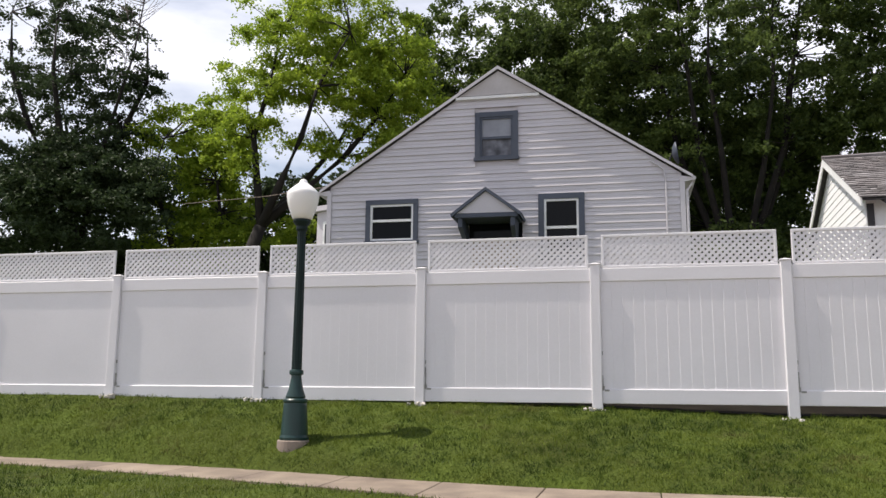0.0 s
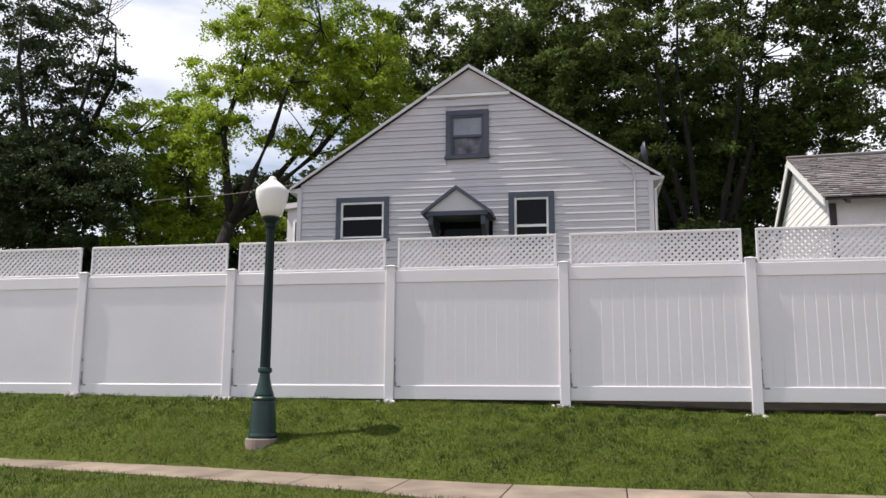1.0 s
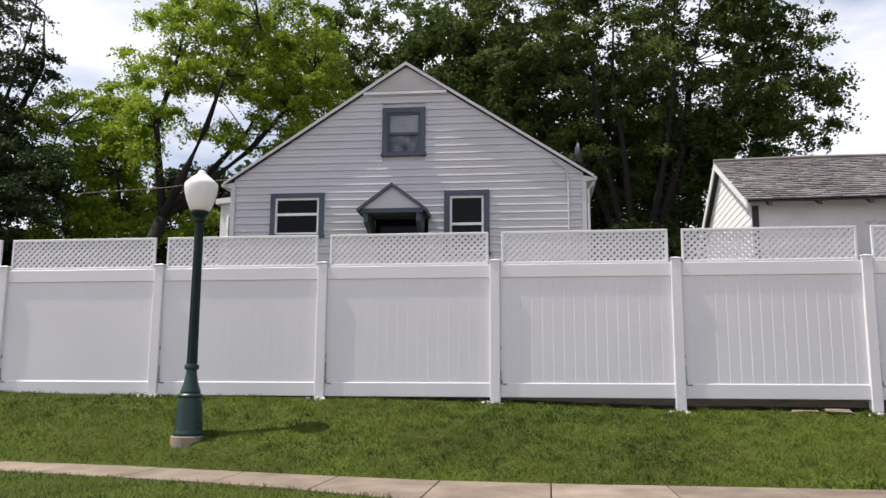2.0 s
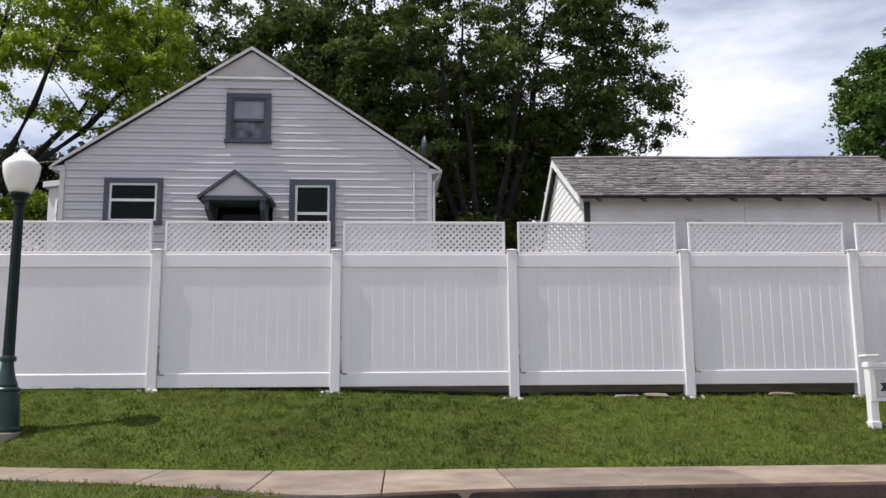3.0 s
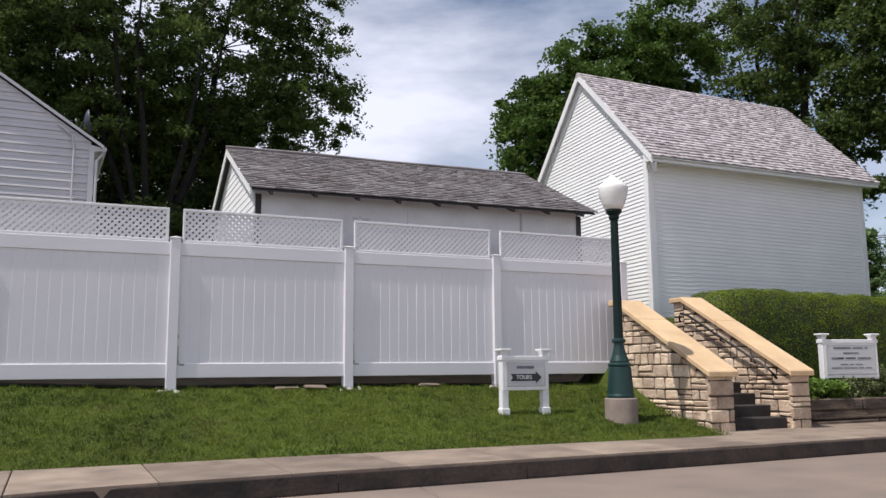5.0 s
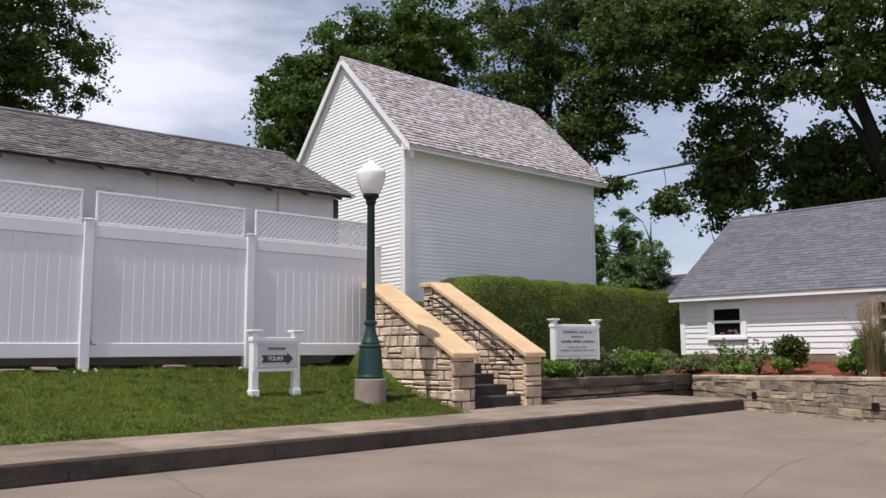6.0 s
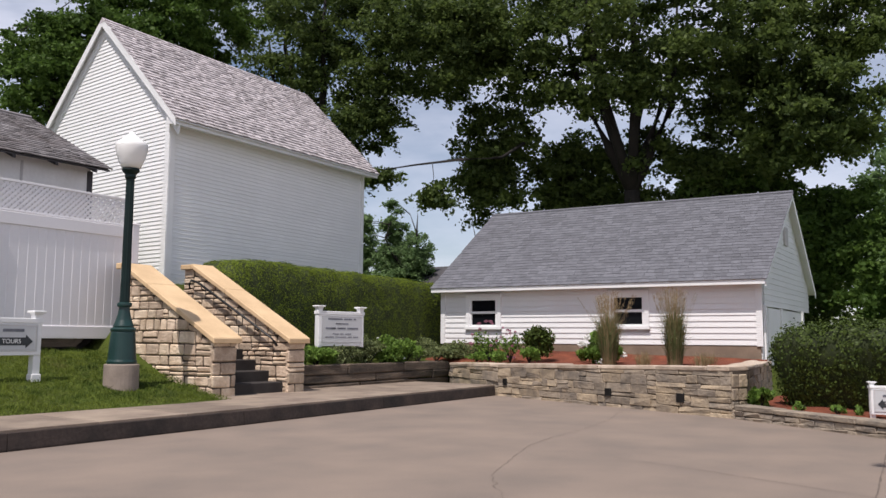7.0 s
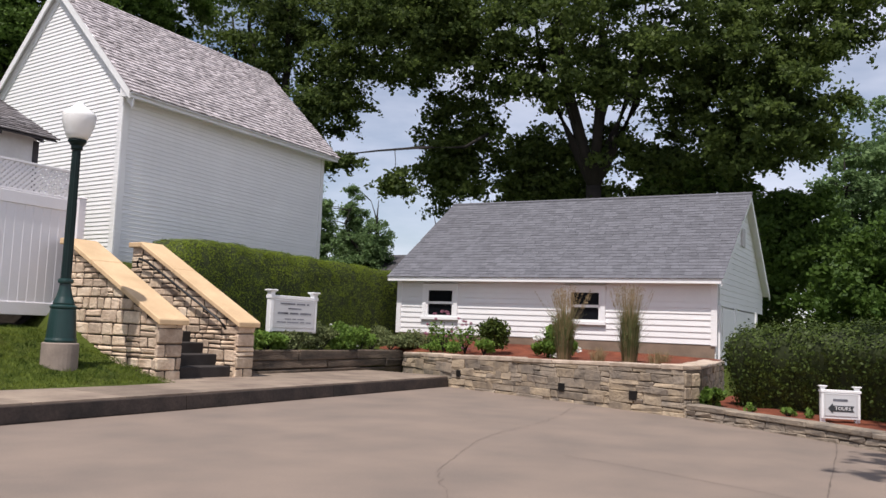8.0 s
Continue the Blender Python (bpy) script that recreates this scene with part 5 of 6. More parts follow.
def sign(x, y, z0, wide, zb, zt, turn, label, kind, legs=True, pw=0.05, k=1.0):
    """A framed board between two capped posts. k scales the mouldings. kind: 1 arrow to the right, -1 to the left, 0 lines of writing."""
    ob = thing("sign", (x, y, z0), label, "sign", "signs")
    ob.matrix_basis = pose(x, y, z0, 0, 0, turn)

    def bit(name, s, mat, parent=None, lab=""):
        me = s if isinstance(s, bpy.types.Mesh) else s.mesh(name, mat, False, True)
        o = new(name, me)
        o.parent = parent or ob
        if lab:
            o["label"] = lab
        return o

    h = wide / 2
    for sx in (-1, 1):
        cx = sx * (h - pw)
        s = Solid()
        s.cbox(cx - pw, cx + pw, -0.05 * k, 0.05 * k, -0.05 if legs else zb - z0 - 0.02, zt - z0 + 0.055 * k, 0.006 * k)
        p = bit("post", s, M_SIGN)
        s = Solid()
        s.cbox(cx - pw - 0.035 * k, cx + pw + 0.035 * k, -0.085 * k, 0.085 * k, zt - z0 + 0.07 * k, zt - z0 + 0.098 * k, 0.006 * k)
        s.cbox(cx - pw - 0.012 * k, cx + pw + 0.012 * k, -0.062 * k, 0.062 * k, zt - z0 + 0.05 * k, zt - z0 + 0.07 * k, 0.004 * k)
        bit("post_cap", s, M_SIGN, p)
        if legs and zb - z0 > 0.12:
            s = Solid()
            s.cbox(cx - pw - 0.012, cx + pw + 0.012, -0.062, 0.062, -0.05, 0.12, 0.005)
            bit("post_foot", s, M_SIGN, p)
    a, b = zb - z0, zt - z0
    s = Solid()
    s.cbox(-h - 0.012 * k, h + 0.012 * k, -0.066, 0.066, b - 0.06 * k, b, 0.006 * k)
    bit("top_board", s, M_SIGN)
    s = Solid()
    s.cbox(-h + 0.008 * k, h - 0.008 * k, -0.058, 0.058, a, b - 0.06 * k, 0.006 * k)
    bit("board", s, M_SIGN)
    s = Solid()
    m = 0.06 * k
    s.cbox(-h + m, h - m, -0.064, -0.055, a + 0.05 * k, b - 0.075 * k, 0.003)
    face = bit("face", s, M_SIGNFACE, None, "pale grey panel with dark writing")
    # thin inset border
    i0, i1, j0, j1 = -h + m + 0.02 * k, h - m - 0.02 * k, a + 0.068 * k, b - 0.092 * k
    s = Solid()
    for x0, x1, q0, q1 in ((i0, i1, j0, j0 + 0.006), (i0, i1, j1 - 0.006, j1), (i0, i0 + 0.006, j0, j1), (i1 - 0.006, i1, j0, j1)):
        s.box(x0, x1, -0.0665, -0.0635, q0, q1)
    bit("border_line", s, M_SHEDWALL, face)
    mid = (a + b) / 2 - 0.012
    tall = b - a
    if kind:
        s = Solid()
        s.box(-h * 0.40, h * 0.34, -0.0675, -0.0635, mid + tall * 0.155, mid + tall * 0.235)
        bit("writing_bar", s, M_CURTAIN, face)
        ar, cy = [], mid - tall * 0.10
        aw, ah = h * 0.66, tall * 0.105
        pts = [(-aw, -ah), (aw * 0.62, -ah), (aw * 0.62, -ah * 1.75), (aw, 0), (aw * 0.62, ah * 1.75), (aw * 0.62, ah), (-aw, ah), (-aw * 0.86, 0)]
        s = Solid()
        ring = [(kind * px, -0.0640, cy + pz) for px, pz in pts]
        s.prism(ring, (0, -0.004, 0))
        arrow = bit("arrow", s, M_SIGNINK, face, "black arrow")
        t = bit("lettering", flat_text("TOURS", tall * 0.165, M_SIGN), None, face, "white capital letters")
        t.matrix_basis = Matrix.Translation((-kind * aw * 0.14, -0.0685, cy)) @ Euler((radians(90), 0, 0)).to_matrix().to_4x4()
    else:
        rows = (((0.34, 0.20, 0.06), 0.042, 0.0), ((0.30,), 0.036, 0.075), ((0.24, 0.20, 0.26), 0.052, 0.150), ((0.14, 0.08, 0.14), 0.026, 0.240), ((0.2, 0.26, 0.1, 0.12), 0.026, 0.29))
        for words, ht, down in rows:
            gap = 0.035
            u = -(sum(words) + gap * (len(words) - 1)) / 2
            for wd in words:
                s = Solid()
                zz = b - 0.14 - down * tall / 0.56
                s.box(h * 2 * u * 0.92, h * 2 * (u + wd) * 0.92, -0.0675, -0.0635, zz - ht * 0.5 * tall, zz + ht * 0.5 * tall)
                bit("writing_bar", s, M_CURTAIN, face)
                u += wd + gap
    return ob


sign(4.49, -1.5, 0.46, 0.74, 0.82, 1.285, 0, "white framed wooden tours sign with black arrow on the lawn", 1)
sign(10.58, -1.70, 0.6, 1.10, 0.92, 1.55, -9, "white framed wooden sign with lines of dark writing", 0, legs=False)
sign(9.76, -10.70, 0.17, 0.43, 0.215, 0.545, -72, "small white tours sign with arrow in front of shrubs", -1, pw=0.028, k=0.5)

# ---- shrubs and plants ----
RNG = np.random.default_rng(7)


def clump_points(centre, radii, n, shell=0.5, power=0.6):
    d = RNG.normal(size=(n, 3))
    d /= np.linalg.norm(d, axis=1, keepdims=True)
    r = (shell + (1 - shell) * RNG.random((n, 1)) ** power)
    return np.asarray(centre) + d * r * np.asarray(radii)


def hedge(name, line, deep, base_fn, top_fn, leaf, per_m2, mat, label, lump=0.05, loose=0.17, tuck=0.0):
    """A clipped hedge along a line: a dark core with a skin of small leaves. tuck: how far the front's foot stands back under the top."""
    hob = thing(name, (line[0][0], line[0][1], base_fn(0)), label, "hedge")
    pts = [Vector((*p, 0)) for p in line]
    cum = [0.0]
    for a, b in zip(pts, pts[1:]):
        cum.append(cum[-1] + (b - a).length)
    total = cum[-1]

    def frame_at(s):
        s = min(max(s, 0), total)
        i = max(k for k in range(len(cum) - 1) if cum[k] <= s)
        t = (pts[i + 1] - pts[i]).normalized()
        return pts[i] + (s - cum[i]) * t, t, Vector((t.y, -t.x, 0))

    def surface(s, a):
        """a runs 0..1 from the front's foot over the top to the back's foot."""
        p, t, w = frame_at(s)
        end = min(1.0, min(s + 0.02, total - s + 0.02) / 0.35)
        rnd_end = math.sqrt(max(0.0, 1 - (1 - end) ** 2))
        zb, zt = base_fn(s), top_fn(s)
        h, hd = zt - zb, deep / 2 * (0.45 + 0.55 * rnd_end)
        zt = zb + h * (0.82 + 0.18 * rnd_end)
        h = zt - zb
        # rounded section
        ang = math.pi * a
        c, sn = math.cos(ang), math.sin(ang)
        ex = 0.32
        off = hd * math.copysign(abs(c) ** ex, c)
        up = abs(sn) ** 0.42 * h
        if c > 0:
            off -= tuck * max(0.0, 1 - up / (0.8 * h))
        n3 = noise.noise((p.x * 2.2 + off, p.y * 2.2, up * 2.2))
        q = p - w * (deep / 2) + w * (off * (1 + lump * n3))
        return Vector((q.x, q.y, zb + up * (1 + lump * 0.6 * n3)))

    ns, na = max(6, int(total / 0.15)), 26
    grid = [[surface(total * i / ns, j / na) for j in range(na + 1)] for i in range(ns + 1)]
    s = Solid()
    s.v = [tuple(p) for r in grid for p in r]
    s.f = [(i * (na + 1) + j, (i + 1) * (na + 1) + j, (i + 1) * (na + 1) + j + 1, i * (na + 1) + j + 1) for i in range(ns) for j in range(na)]
    s.f += [tuple(range(na + 1))[::-1], tuple(range(ns * (na + 1), (ns + 1) * (na + 1)))]
    part("core", s, M_HEDGE_CORE, hob, "solid core coloured like shaded inner twigs", smooth=True)
    pts_l, nrm_l = [], []
    g = np.array([[tuple(p) for p in r] for r in grid])
    for i in range(ns):
        for j in range(na):
            a, b, c, d = g[i, j], g[i + 1, j], g[i + 1, j + 1], g[i, j + 1]
            nr = np.cross(d - a, b - a)
            area = np.linalg.norm(nr)
            nr = nr / (area + 1e-9)
            mid = (a + c) / 2
            thin = 0.95 + 0.5 * noise.noise(Vector(mid) * 5.0)
            # fewer leaves on steep faces: the shade-coloured core shows and darkens the front
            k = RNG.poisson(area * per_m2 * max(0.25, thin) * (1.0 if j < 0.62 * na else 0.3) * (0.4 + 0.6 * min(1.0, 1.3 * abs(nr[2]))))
            if k:
                u, v = RNG.random((k, 1)), RNG.random((k, 1))
                reach = leaf * (0.7 + 12 * lump)
                depth = RNG.normal(0.0, reach * 0.5, size=(k, 1)) + reach * 0.8 * noise.noise(Vector(mid) * 7.0)
                pts_l.append(a + u * (b - a) + v * (d - a) + nr * depth)
                nrm_l.append(np.repeat(nr[None], k, 0))
    v = skin_leaves(np.concatenate(pts_l), np.concatenate(nrm_l), leaf, RNG, loose)
    # cap the two ends with leaves too
    extra = []
    for r in (g[0], g[-1]):
        mid = r.mean(0)
        for _ in range(int(per_m2 * 0.9)):
            q = r[RNG.integers(len(r))]
            extra.append(mid + (q - mid) * RNG.random() ** 0.5 + RNG.normal(0, 0.03, 3))
    v = np.concatenate([v, leaf_cards(np.array(extra), leaf, RNG)])
    lv = part("foliage", quads_mesh("foliage", v, mat), None, hob)
    lv["kind"] = "stuff"
    return hob


hedge("hedge", [(8.95, -0.62), (11.5, -0.55), (16.4, -0.5)], 1.15, lambda s: 0.75, lambda s: lerp(s, [0, 0.8, 6.2], [2.42, 2.50, 2.44]), 0.022, 6800, M_HEDGE, "long clipped yellow-green hedge in front of the barn")
hedge("hedge", [(11.05, -9.0), (10.25, -10.6), (9.3, -12.2), (8.2, -14)], 1.3, lambda s: 0.12, lambda s: 1.24 + 0.09 * noise.noise((s * 2.1, 3.3, 0)), 0.033, 4600, M_HEDGE_B, "dense dark green shrub hedge beside the garage", lump=0.2, loose=0.4, tuck=0.36)


def blades(name, centre, n, height, spread, width, mat, label, category, lean=0.35, kind="", plume=None):
    ob = thing(name, centre, label, category, kind=kind)
    c = np.asarray(centre)
    v, tips = [], []
    for _ in range(n):
        a = RNG.uniform(0, 2 * math.pi)
        r0 = spread * 0.25 * math.sqrt(RNG.random())
        h = height * RNG.uniform(0.55, 1.0)
        ln = lean * RNG.random() ** 1.5 * h
        d = np.array([math.cos(a), math.sin(a), 0])
        side = np.array([-d[1], d[0], 0]) * width
        p0 = c + d * r0
        p1 = p0 + d * ln * 0.3 + np.array([0, 0, h * 0.55])
        p2 = p0 + d * ln + np.array([0, 0, h * (1 - 0.25 * ln / h)])
        tips.append((p1, p2))
        v += [p0 - side, p0 + side, p1 + side * 0.8, p1 - side * 0.8, p1 - side * 0.8, p1 + side * 0.8, p2 + side * 0.2, p2 - side * 0.2]
    part("blades", quads_mesh("blades", np.array(v), mat), None, ob)["kind"] = "stuff"
    if plume:
        pts = []
        for p1, p2 in sorted(tips, key=lambda q: -q[1][2])[:plume]:
            t = RNG.uniform(0.5, 1.12, (26, 1))
            pts.append(p1 + (p2 - p1) * t + RNG.normal(size=(26, 3)) * 0.007)
        pts = np.concatenate(pts)
        part("plumes", quads_mesh("plumes", leaf_cards(pts, 0.017, RNG, flat=-1.5, long=7), M_STRAW), None, ob, "feathery straw-coloured plumes")["kind"] = "stuff"
    return ob


def bush(name, centre, radii, n, leaf, mat, label, category="shrub", blooms=0, bloom_mat=None, bloom=0.05, group=""):
    ob = thing(name, (centre[0], centre[1], centre[2] - radii[2]), label, category, group)
    s = Solid()
    rnd = random.Random(int(abs(centre[0] * 100)))
    for k in range(7):
        a = 2 * math.pi * k / 7
        tip = (centre[0] + 0.6 * radii[0] * math.cos(a), centre[1] + 0.6 * radii[1] * math.sin(a), centre[2] + rnd.uniform(0, 0.5) * radii[2])
        s.tube([(centre[0], centre[1], centre[2] - radii[2]), ((centre[0] + tip[0]) / 2, (centre[1] + tip[1]) / 2, centre[2] - 0.2 * radii[2]), tip], [0.012, 0.008, 0.003], 5)
    part("stem_work", s, M_BARK, ob)["kind"] = "stuff"
    lumps = [clump_points(centre, np.array(radii) * 0.6, 9, 0.5)]
    pts = np.concatenate([clump_points(q, np.array(radii) * 0.5, n // 9, 0.2) for q in lumps[0]])
    pts[:, 2] = np.maximum(pts[:, 2], centre[2] - radii[2] + 0.01)
    part("foliage", quads_mesh("foliage", leaf_cards(pts, leaf, RNG), mat), None, ob)["kind"] = "stuff"
    for k in range(blooms):
        q = clump_points(centre, np.array(radii) * 1.02, 1, 0.95)[0]
        q[2] = max(q[2], centre[2] - radii[2] * 0.8)
        pts = clump_points(q, (bloom, bloom, bloom * 0.8), 70, 0.6)
        part("bloom", quads_mesh("bloom", leaf_cards(pts, bloom * 0.5, RNG, long=1.1), bloom_mat), None, ob)
    return ob


# planter bed beside the stairs
for k, (x, y, rx, rz, mt, lb) in enumerate(((9.35, -1.72, 0.33, 0.2, M_PLANT, "bright green leafy plant spilling over the planter edge"), (9.95, -1.7, 0.35, 0.15, M_PLANT, "bright green leafy plant spilling over the planter edge"),
                                             (10.7, -1.72, 0.42, 0.17, M_PLANT_GREY, "low grey-green plant at the planter edge"), (11.45, -1.7, 0.4, 0.22, M_PLANT_GREY, "low grey-green plant at the planter edge"),
                                             (12.1, -1.68, 0.36, 0.26, M_PLANT, "variegated leafy plant in the planter bed"), (12.75, -1.65, 0.38, 0.22, M_PLANT, "variegated leafy plant in the planter bed"), (13.4, -1.5, 0.45, 0.26, M_PLANT_GREY, "grey-green spreading plant in the planter bed"), (11.7, -1.2, 0.5, 0.3, M_PLANT_GREY, "grey-green spreading plant in the planter bed"), (13.0, -1.1, 0.6, 0.3, M_PLANT_GREY, "grey-green spreading plant in the planter bed"))):
    rz *= 1.15
    bush("bedding_plant", (x, y, 0.60 + rz * 0.8), (rx * 1.4, 0.34, rz), 2000, 0.055 if mt is M_PLANT else 0.036, mt, lb, "plant", blooms=4 if k == 4 else 0, bloom_mat=M_BLOOM, bloom=0.025, group="planter plants")
# garage bed
bush("shrub", (14.35, -1.9, 0.85), (0.55, 0.5, 0.26), 1500, 0.05, M_PLANT_GREY, "grey-green low juniper shrub")
for jx, jy, jr in ((13.75, -1.75, 0.42), (14.75, -1.55, 0.5), (14.6, -2.35, 0.4)):
    bush("shrub", (jx, jy, 0.78), (jr * 1.2, jr, 0.2), 1300, 0.04, M_PLANT_GREY, "grey-green low juniper shrub")
for px0, py0, pr in ((13.5, -2.9, 0.2), (13.9, -3.2, 0.24), (13.3, -3.55, 0.16), (14.5, -2.9, 0.25)):
    bush("bedding_plant", (px0, py0, 0.72), (pr * 1.3, pr, 0.12), 420, 0.05, M_PLANT, "small bright green plant on the mulch", "plant")
for px0, py0 in ((13.0, -6.6), (12.5, -6.75), (13.1, -7.7), (12.45, -7.75)):
    blades("grass_tuft", (px0, py0, 0.62), 110, 0.28, 0.5, 0.004, M_STRAW, "low dry straw-coloured grass tuft on the mulch", "grass tuft", 0.9)
bush("flower_clump", (14.25, -2.75, 1.02), (0.34, 0.42, 0.44), 420, 0.05, M_PLANT, "airy flowering clump with pink blooms", "flowers", 22, M_PINK, 0.034)
bush("flower_clump", (14.1, -3.35, 0.93), (0.28, 0.34, 0.34), 320, 0.05, M_PLANT, "airy flowering clump with pink blooms", "flowers", 16, M_PINK, 0.032)
bush("shrub", (14.2, -3.95, 1.0), (0.36, 0.42, 0.36), 1700, 0.06, M_HEDGE_B, "dense dark green shrub on the mulch")
bush("bedding_plant", (13.4, -4.15, 0.76), (0.2, 0.22, 0.16), 500, 0.06, M_PLANT, "small bright green plant on the mulch", "plant")
bush("bedding_plant", (14.4, -4.9, 0.8), (0.2, 0.24, 0.15), 500, 0.06, M_PLANT, "small bright green plant on the mulch", "plant")
bush("hydrangea", (13.7, -5.55, 0.92), (0.34, 0.42, 0.32), 1500, 0.1, M_PLANT, "hydrangea bush with white flower heads", "hydrangea", 14, M_BLOOM, 0.07)
for gx0, gy0, gh, gl in ((12.75, -6.05, 1.27, 0.36), (12.7, -7.25, 1.3, 0.24)):
    og = blades("ornamental_grass", (gx0, gy0, 0.62), 330, gh, 0.55, 0.0045, M_STRAW, "tall straw-tipped ornamental grass clump", "ornamental grass", gl, plume=60)
    v = []
    for _ in range(520):
        a = RNG.uniform(0, 2 * math.pi)
        d = np.array([math.cos(a), math.sin(a), 0])
        h, ln = gh * RNG.uniform(0.3, 0.85), RNG.uniform(0.05, 0.42)
        side = np.array([-d[1], d[0], 0]) * 0.006
        p0 = np.array([gx0, gy0, 0.62]) + d * 0.1 * RNG.random()
        p1, p2 = p0 + d * ln * 0.35 + (0, 0, h * 0.7), p0 + d * ln + (0, 0, h * RNG.uniform(0.6, 1.0))
        v += [p0 - side, p0 + side, p1 + side, p1 - side, p1 - side, p1 + side, p2 + side * 0.2, p2 - side * 0.2]
    part("green_blades", quads_mesh("green_blades", np.array(v), M_PLANT_GREY), None, og, "arching grey-green leaves")["kind"] = "stuff"
bush("bedding_plant", (10.9, -9.0, 0.3), (0.2, 0.2, 0.18), 350, 0.07, M_PLANT, "small bright green plant beside the low wall", "plant")

# lawn blades
n = 140000
xs = RNG.uniform(-13.5, 6.9, n)
ys = RNG.uniform(-2.85, 0.04, n)
keep = [i for i in range(n) if ys[i] > inner(xs[i]) - 0.01]
xs2, ys2 = RNG.uniform(-13.5, -1.8, 34000), RNG.uniform(-5.2, -1.7, 34000)
pts = [(xs[i], ys[i]) for i in keep] + [(a, b) for a, b in zip(xs2, ys2) if b < outer(a) + 0.01 and b > kerb_y(a) + 0.15]
P2 = np.array([(a, b, ground_z(a, b)) for a, b in pts])
ang = RNG.uniform(0, 2 * math.pi, len(P2))
tuft = np.array([[noise.noise((p[0] * 5.5, p[1] * 5.5, 4.0))] for p in P2])
hh = RNG.uniform(0.015, 0.045, (len(P2), 1)) * (0.9 + 1.1 * np.clip(tuft, -0.4, 0.8))
d = np.stack([np.cos(ang), np.sin(ang), 0 * ang], 1)
tip = P2 + np.array([0, 0, 1]) * hh + RNG.normal(size=(len(P2), 3)) * (0.018, 0.018, 0.0)
wv = d * 0.0050
v = np.stack([P2 - wv, P2 + wv, tip + wv * 0.25, tip - wv * 0.25], 1).reshape(-1, 3)
tagged(new("grass", quads_mesh("grass", v, M_BLADE)), "short green lawn grass with brown patches", "grass", "", "stuff")


# ---- trees ----
def tree(name, label, base, height, lobes, leaf, mat, trunk=0.25, per=520, clump=0.95, seed=1, lean=(0, 0), forks=3, low=0.3):
    """A trunk with forks and limbs, and leaf clumps spread through the lobes (centre, radii, number of clumps)."""
    rnd = random.Random(seed)
    ob = thing(name, base, label, "tree", "trees")
    b = Vector(base)
    fork = b + Vector((lean[0] * 0.35, lean[1] * 0.35, height * low))
    s = Solid()
    s.tube([b - Vector((0, 0, 0.3)), b + (fork - b) * 0.15, b + (fork - b) * 0.6 + Vector((rnd.uniform(-0.1, 0.1), 0, 0)), fork], [trunk * 1.35, trunk * 1.05, trunk * 0.9, trunk * 0.8], 10)
    tr = part("trunk", s, M_BARK, ob, smooth=True)
    leaders = []
    for k in range(forks):
        a = 2 * math.pi * (k + rnd.random() * 0.5) / forks
        top = b + Vector((lean[0] + math.cos(a) * height * 0.16, lean[1] + math.sin(a) * height * 0.12, height * rnd.uniform(0.62, 0.80)))
        mid = fork + (top - fork) * 0.45 + Vector((math.cos(a) * 0.5, math.sin(a) * 0.4, 0))
        q = [fork, fork + (mid - fork) * 0.5, mid, mid + (top - mid) * 0.5 + Vector((rnd.uniform(-0.4, 0.4), rnd.uniform(-0.3, 0.3), 0)), top]
        leaders.append(q)
        s = Solid()
        s.tube(q, [trunk * 0.62, trunk * 0.52, trunk * 0.4, trunk * 0.24, trunk * 0.07], 8)
        part("limb", s, M_BARK, ob, smooth=True)
    verts, twigs = [], Solid()
    for centre, radii, count in lobes:
        cl = clump_points(centre, radii, int(count * 3.4), 0.12, 0.5)
        for c in cl:
            cv = Vector(c)
            q = min((p for l in leaders for p in l[1:]), key=lambda p: (p - cv).length + max(0, p.z - cv.z) * 0.8)
            if rnd.random() < 0.5 and (cv - q).length < 1.7 and cv.z > q.z - 0.4:
                m = q + (cv - q) * 0.5 + Vector((rnd.uniform(-0.12, 0.12), rnd.uniform(-0.12, 0.12), rnd.uniform(-0.1, 0.15)))
                twigs.tube([q, m, cv], [0.026, 0.016, 0.005], 5)
            r = 0.62 * clump * rnd.uniform(0.6, 1.4)
            sq = np.array((r * rnd.uniform(0.9, 1.4), r * rnd.uniform(0.9, 1.4), r * rnd.uniform(0.5, 0.8)))
            n_leaf = int(per * 0.50 * rnd.uniform(0.7, 1.2))
            verts.append(clump_points(c, sq * 0.85, n_leaf // 2, 0.1, 0.8))
            # sprays: leaves strung along drooping twigs that reach past the clump
            k = max(3, n_leaf // 2 // 24)
            d = RNG.normal(size=(k, 1, 3)) * (1, 1, 0.55)
            d /= np.linalg.norm(d, axis=2, keepdims=True)
            along = RNG.random((k, 24, 1)) ** 0.8
            reach = RNG.uniform(0.8, 1.45, (k, 1, 1))
            p = np.asarray(c) + d * sq * along * reach - np.array((0, 0, 0.35)) * r * (along * reach) ** 2
            p = p + np.clip(RNG.normal(size=(k, 24, 3)), -2, 2) * leaf * 0.45
            verts.append(p.reshape(-1, 3))
    part("twig_work", twigs, M_BARK, ob, smooth=True)["kind"] = "stuff"
    part("crown", quads_mesh("crown", leaf_cards(np.concatenate(verts), leaf * 0.74, RNG, 0.25), mat), None, ob)["kind"] = "stuff"
    return ob


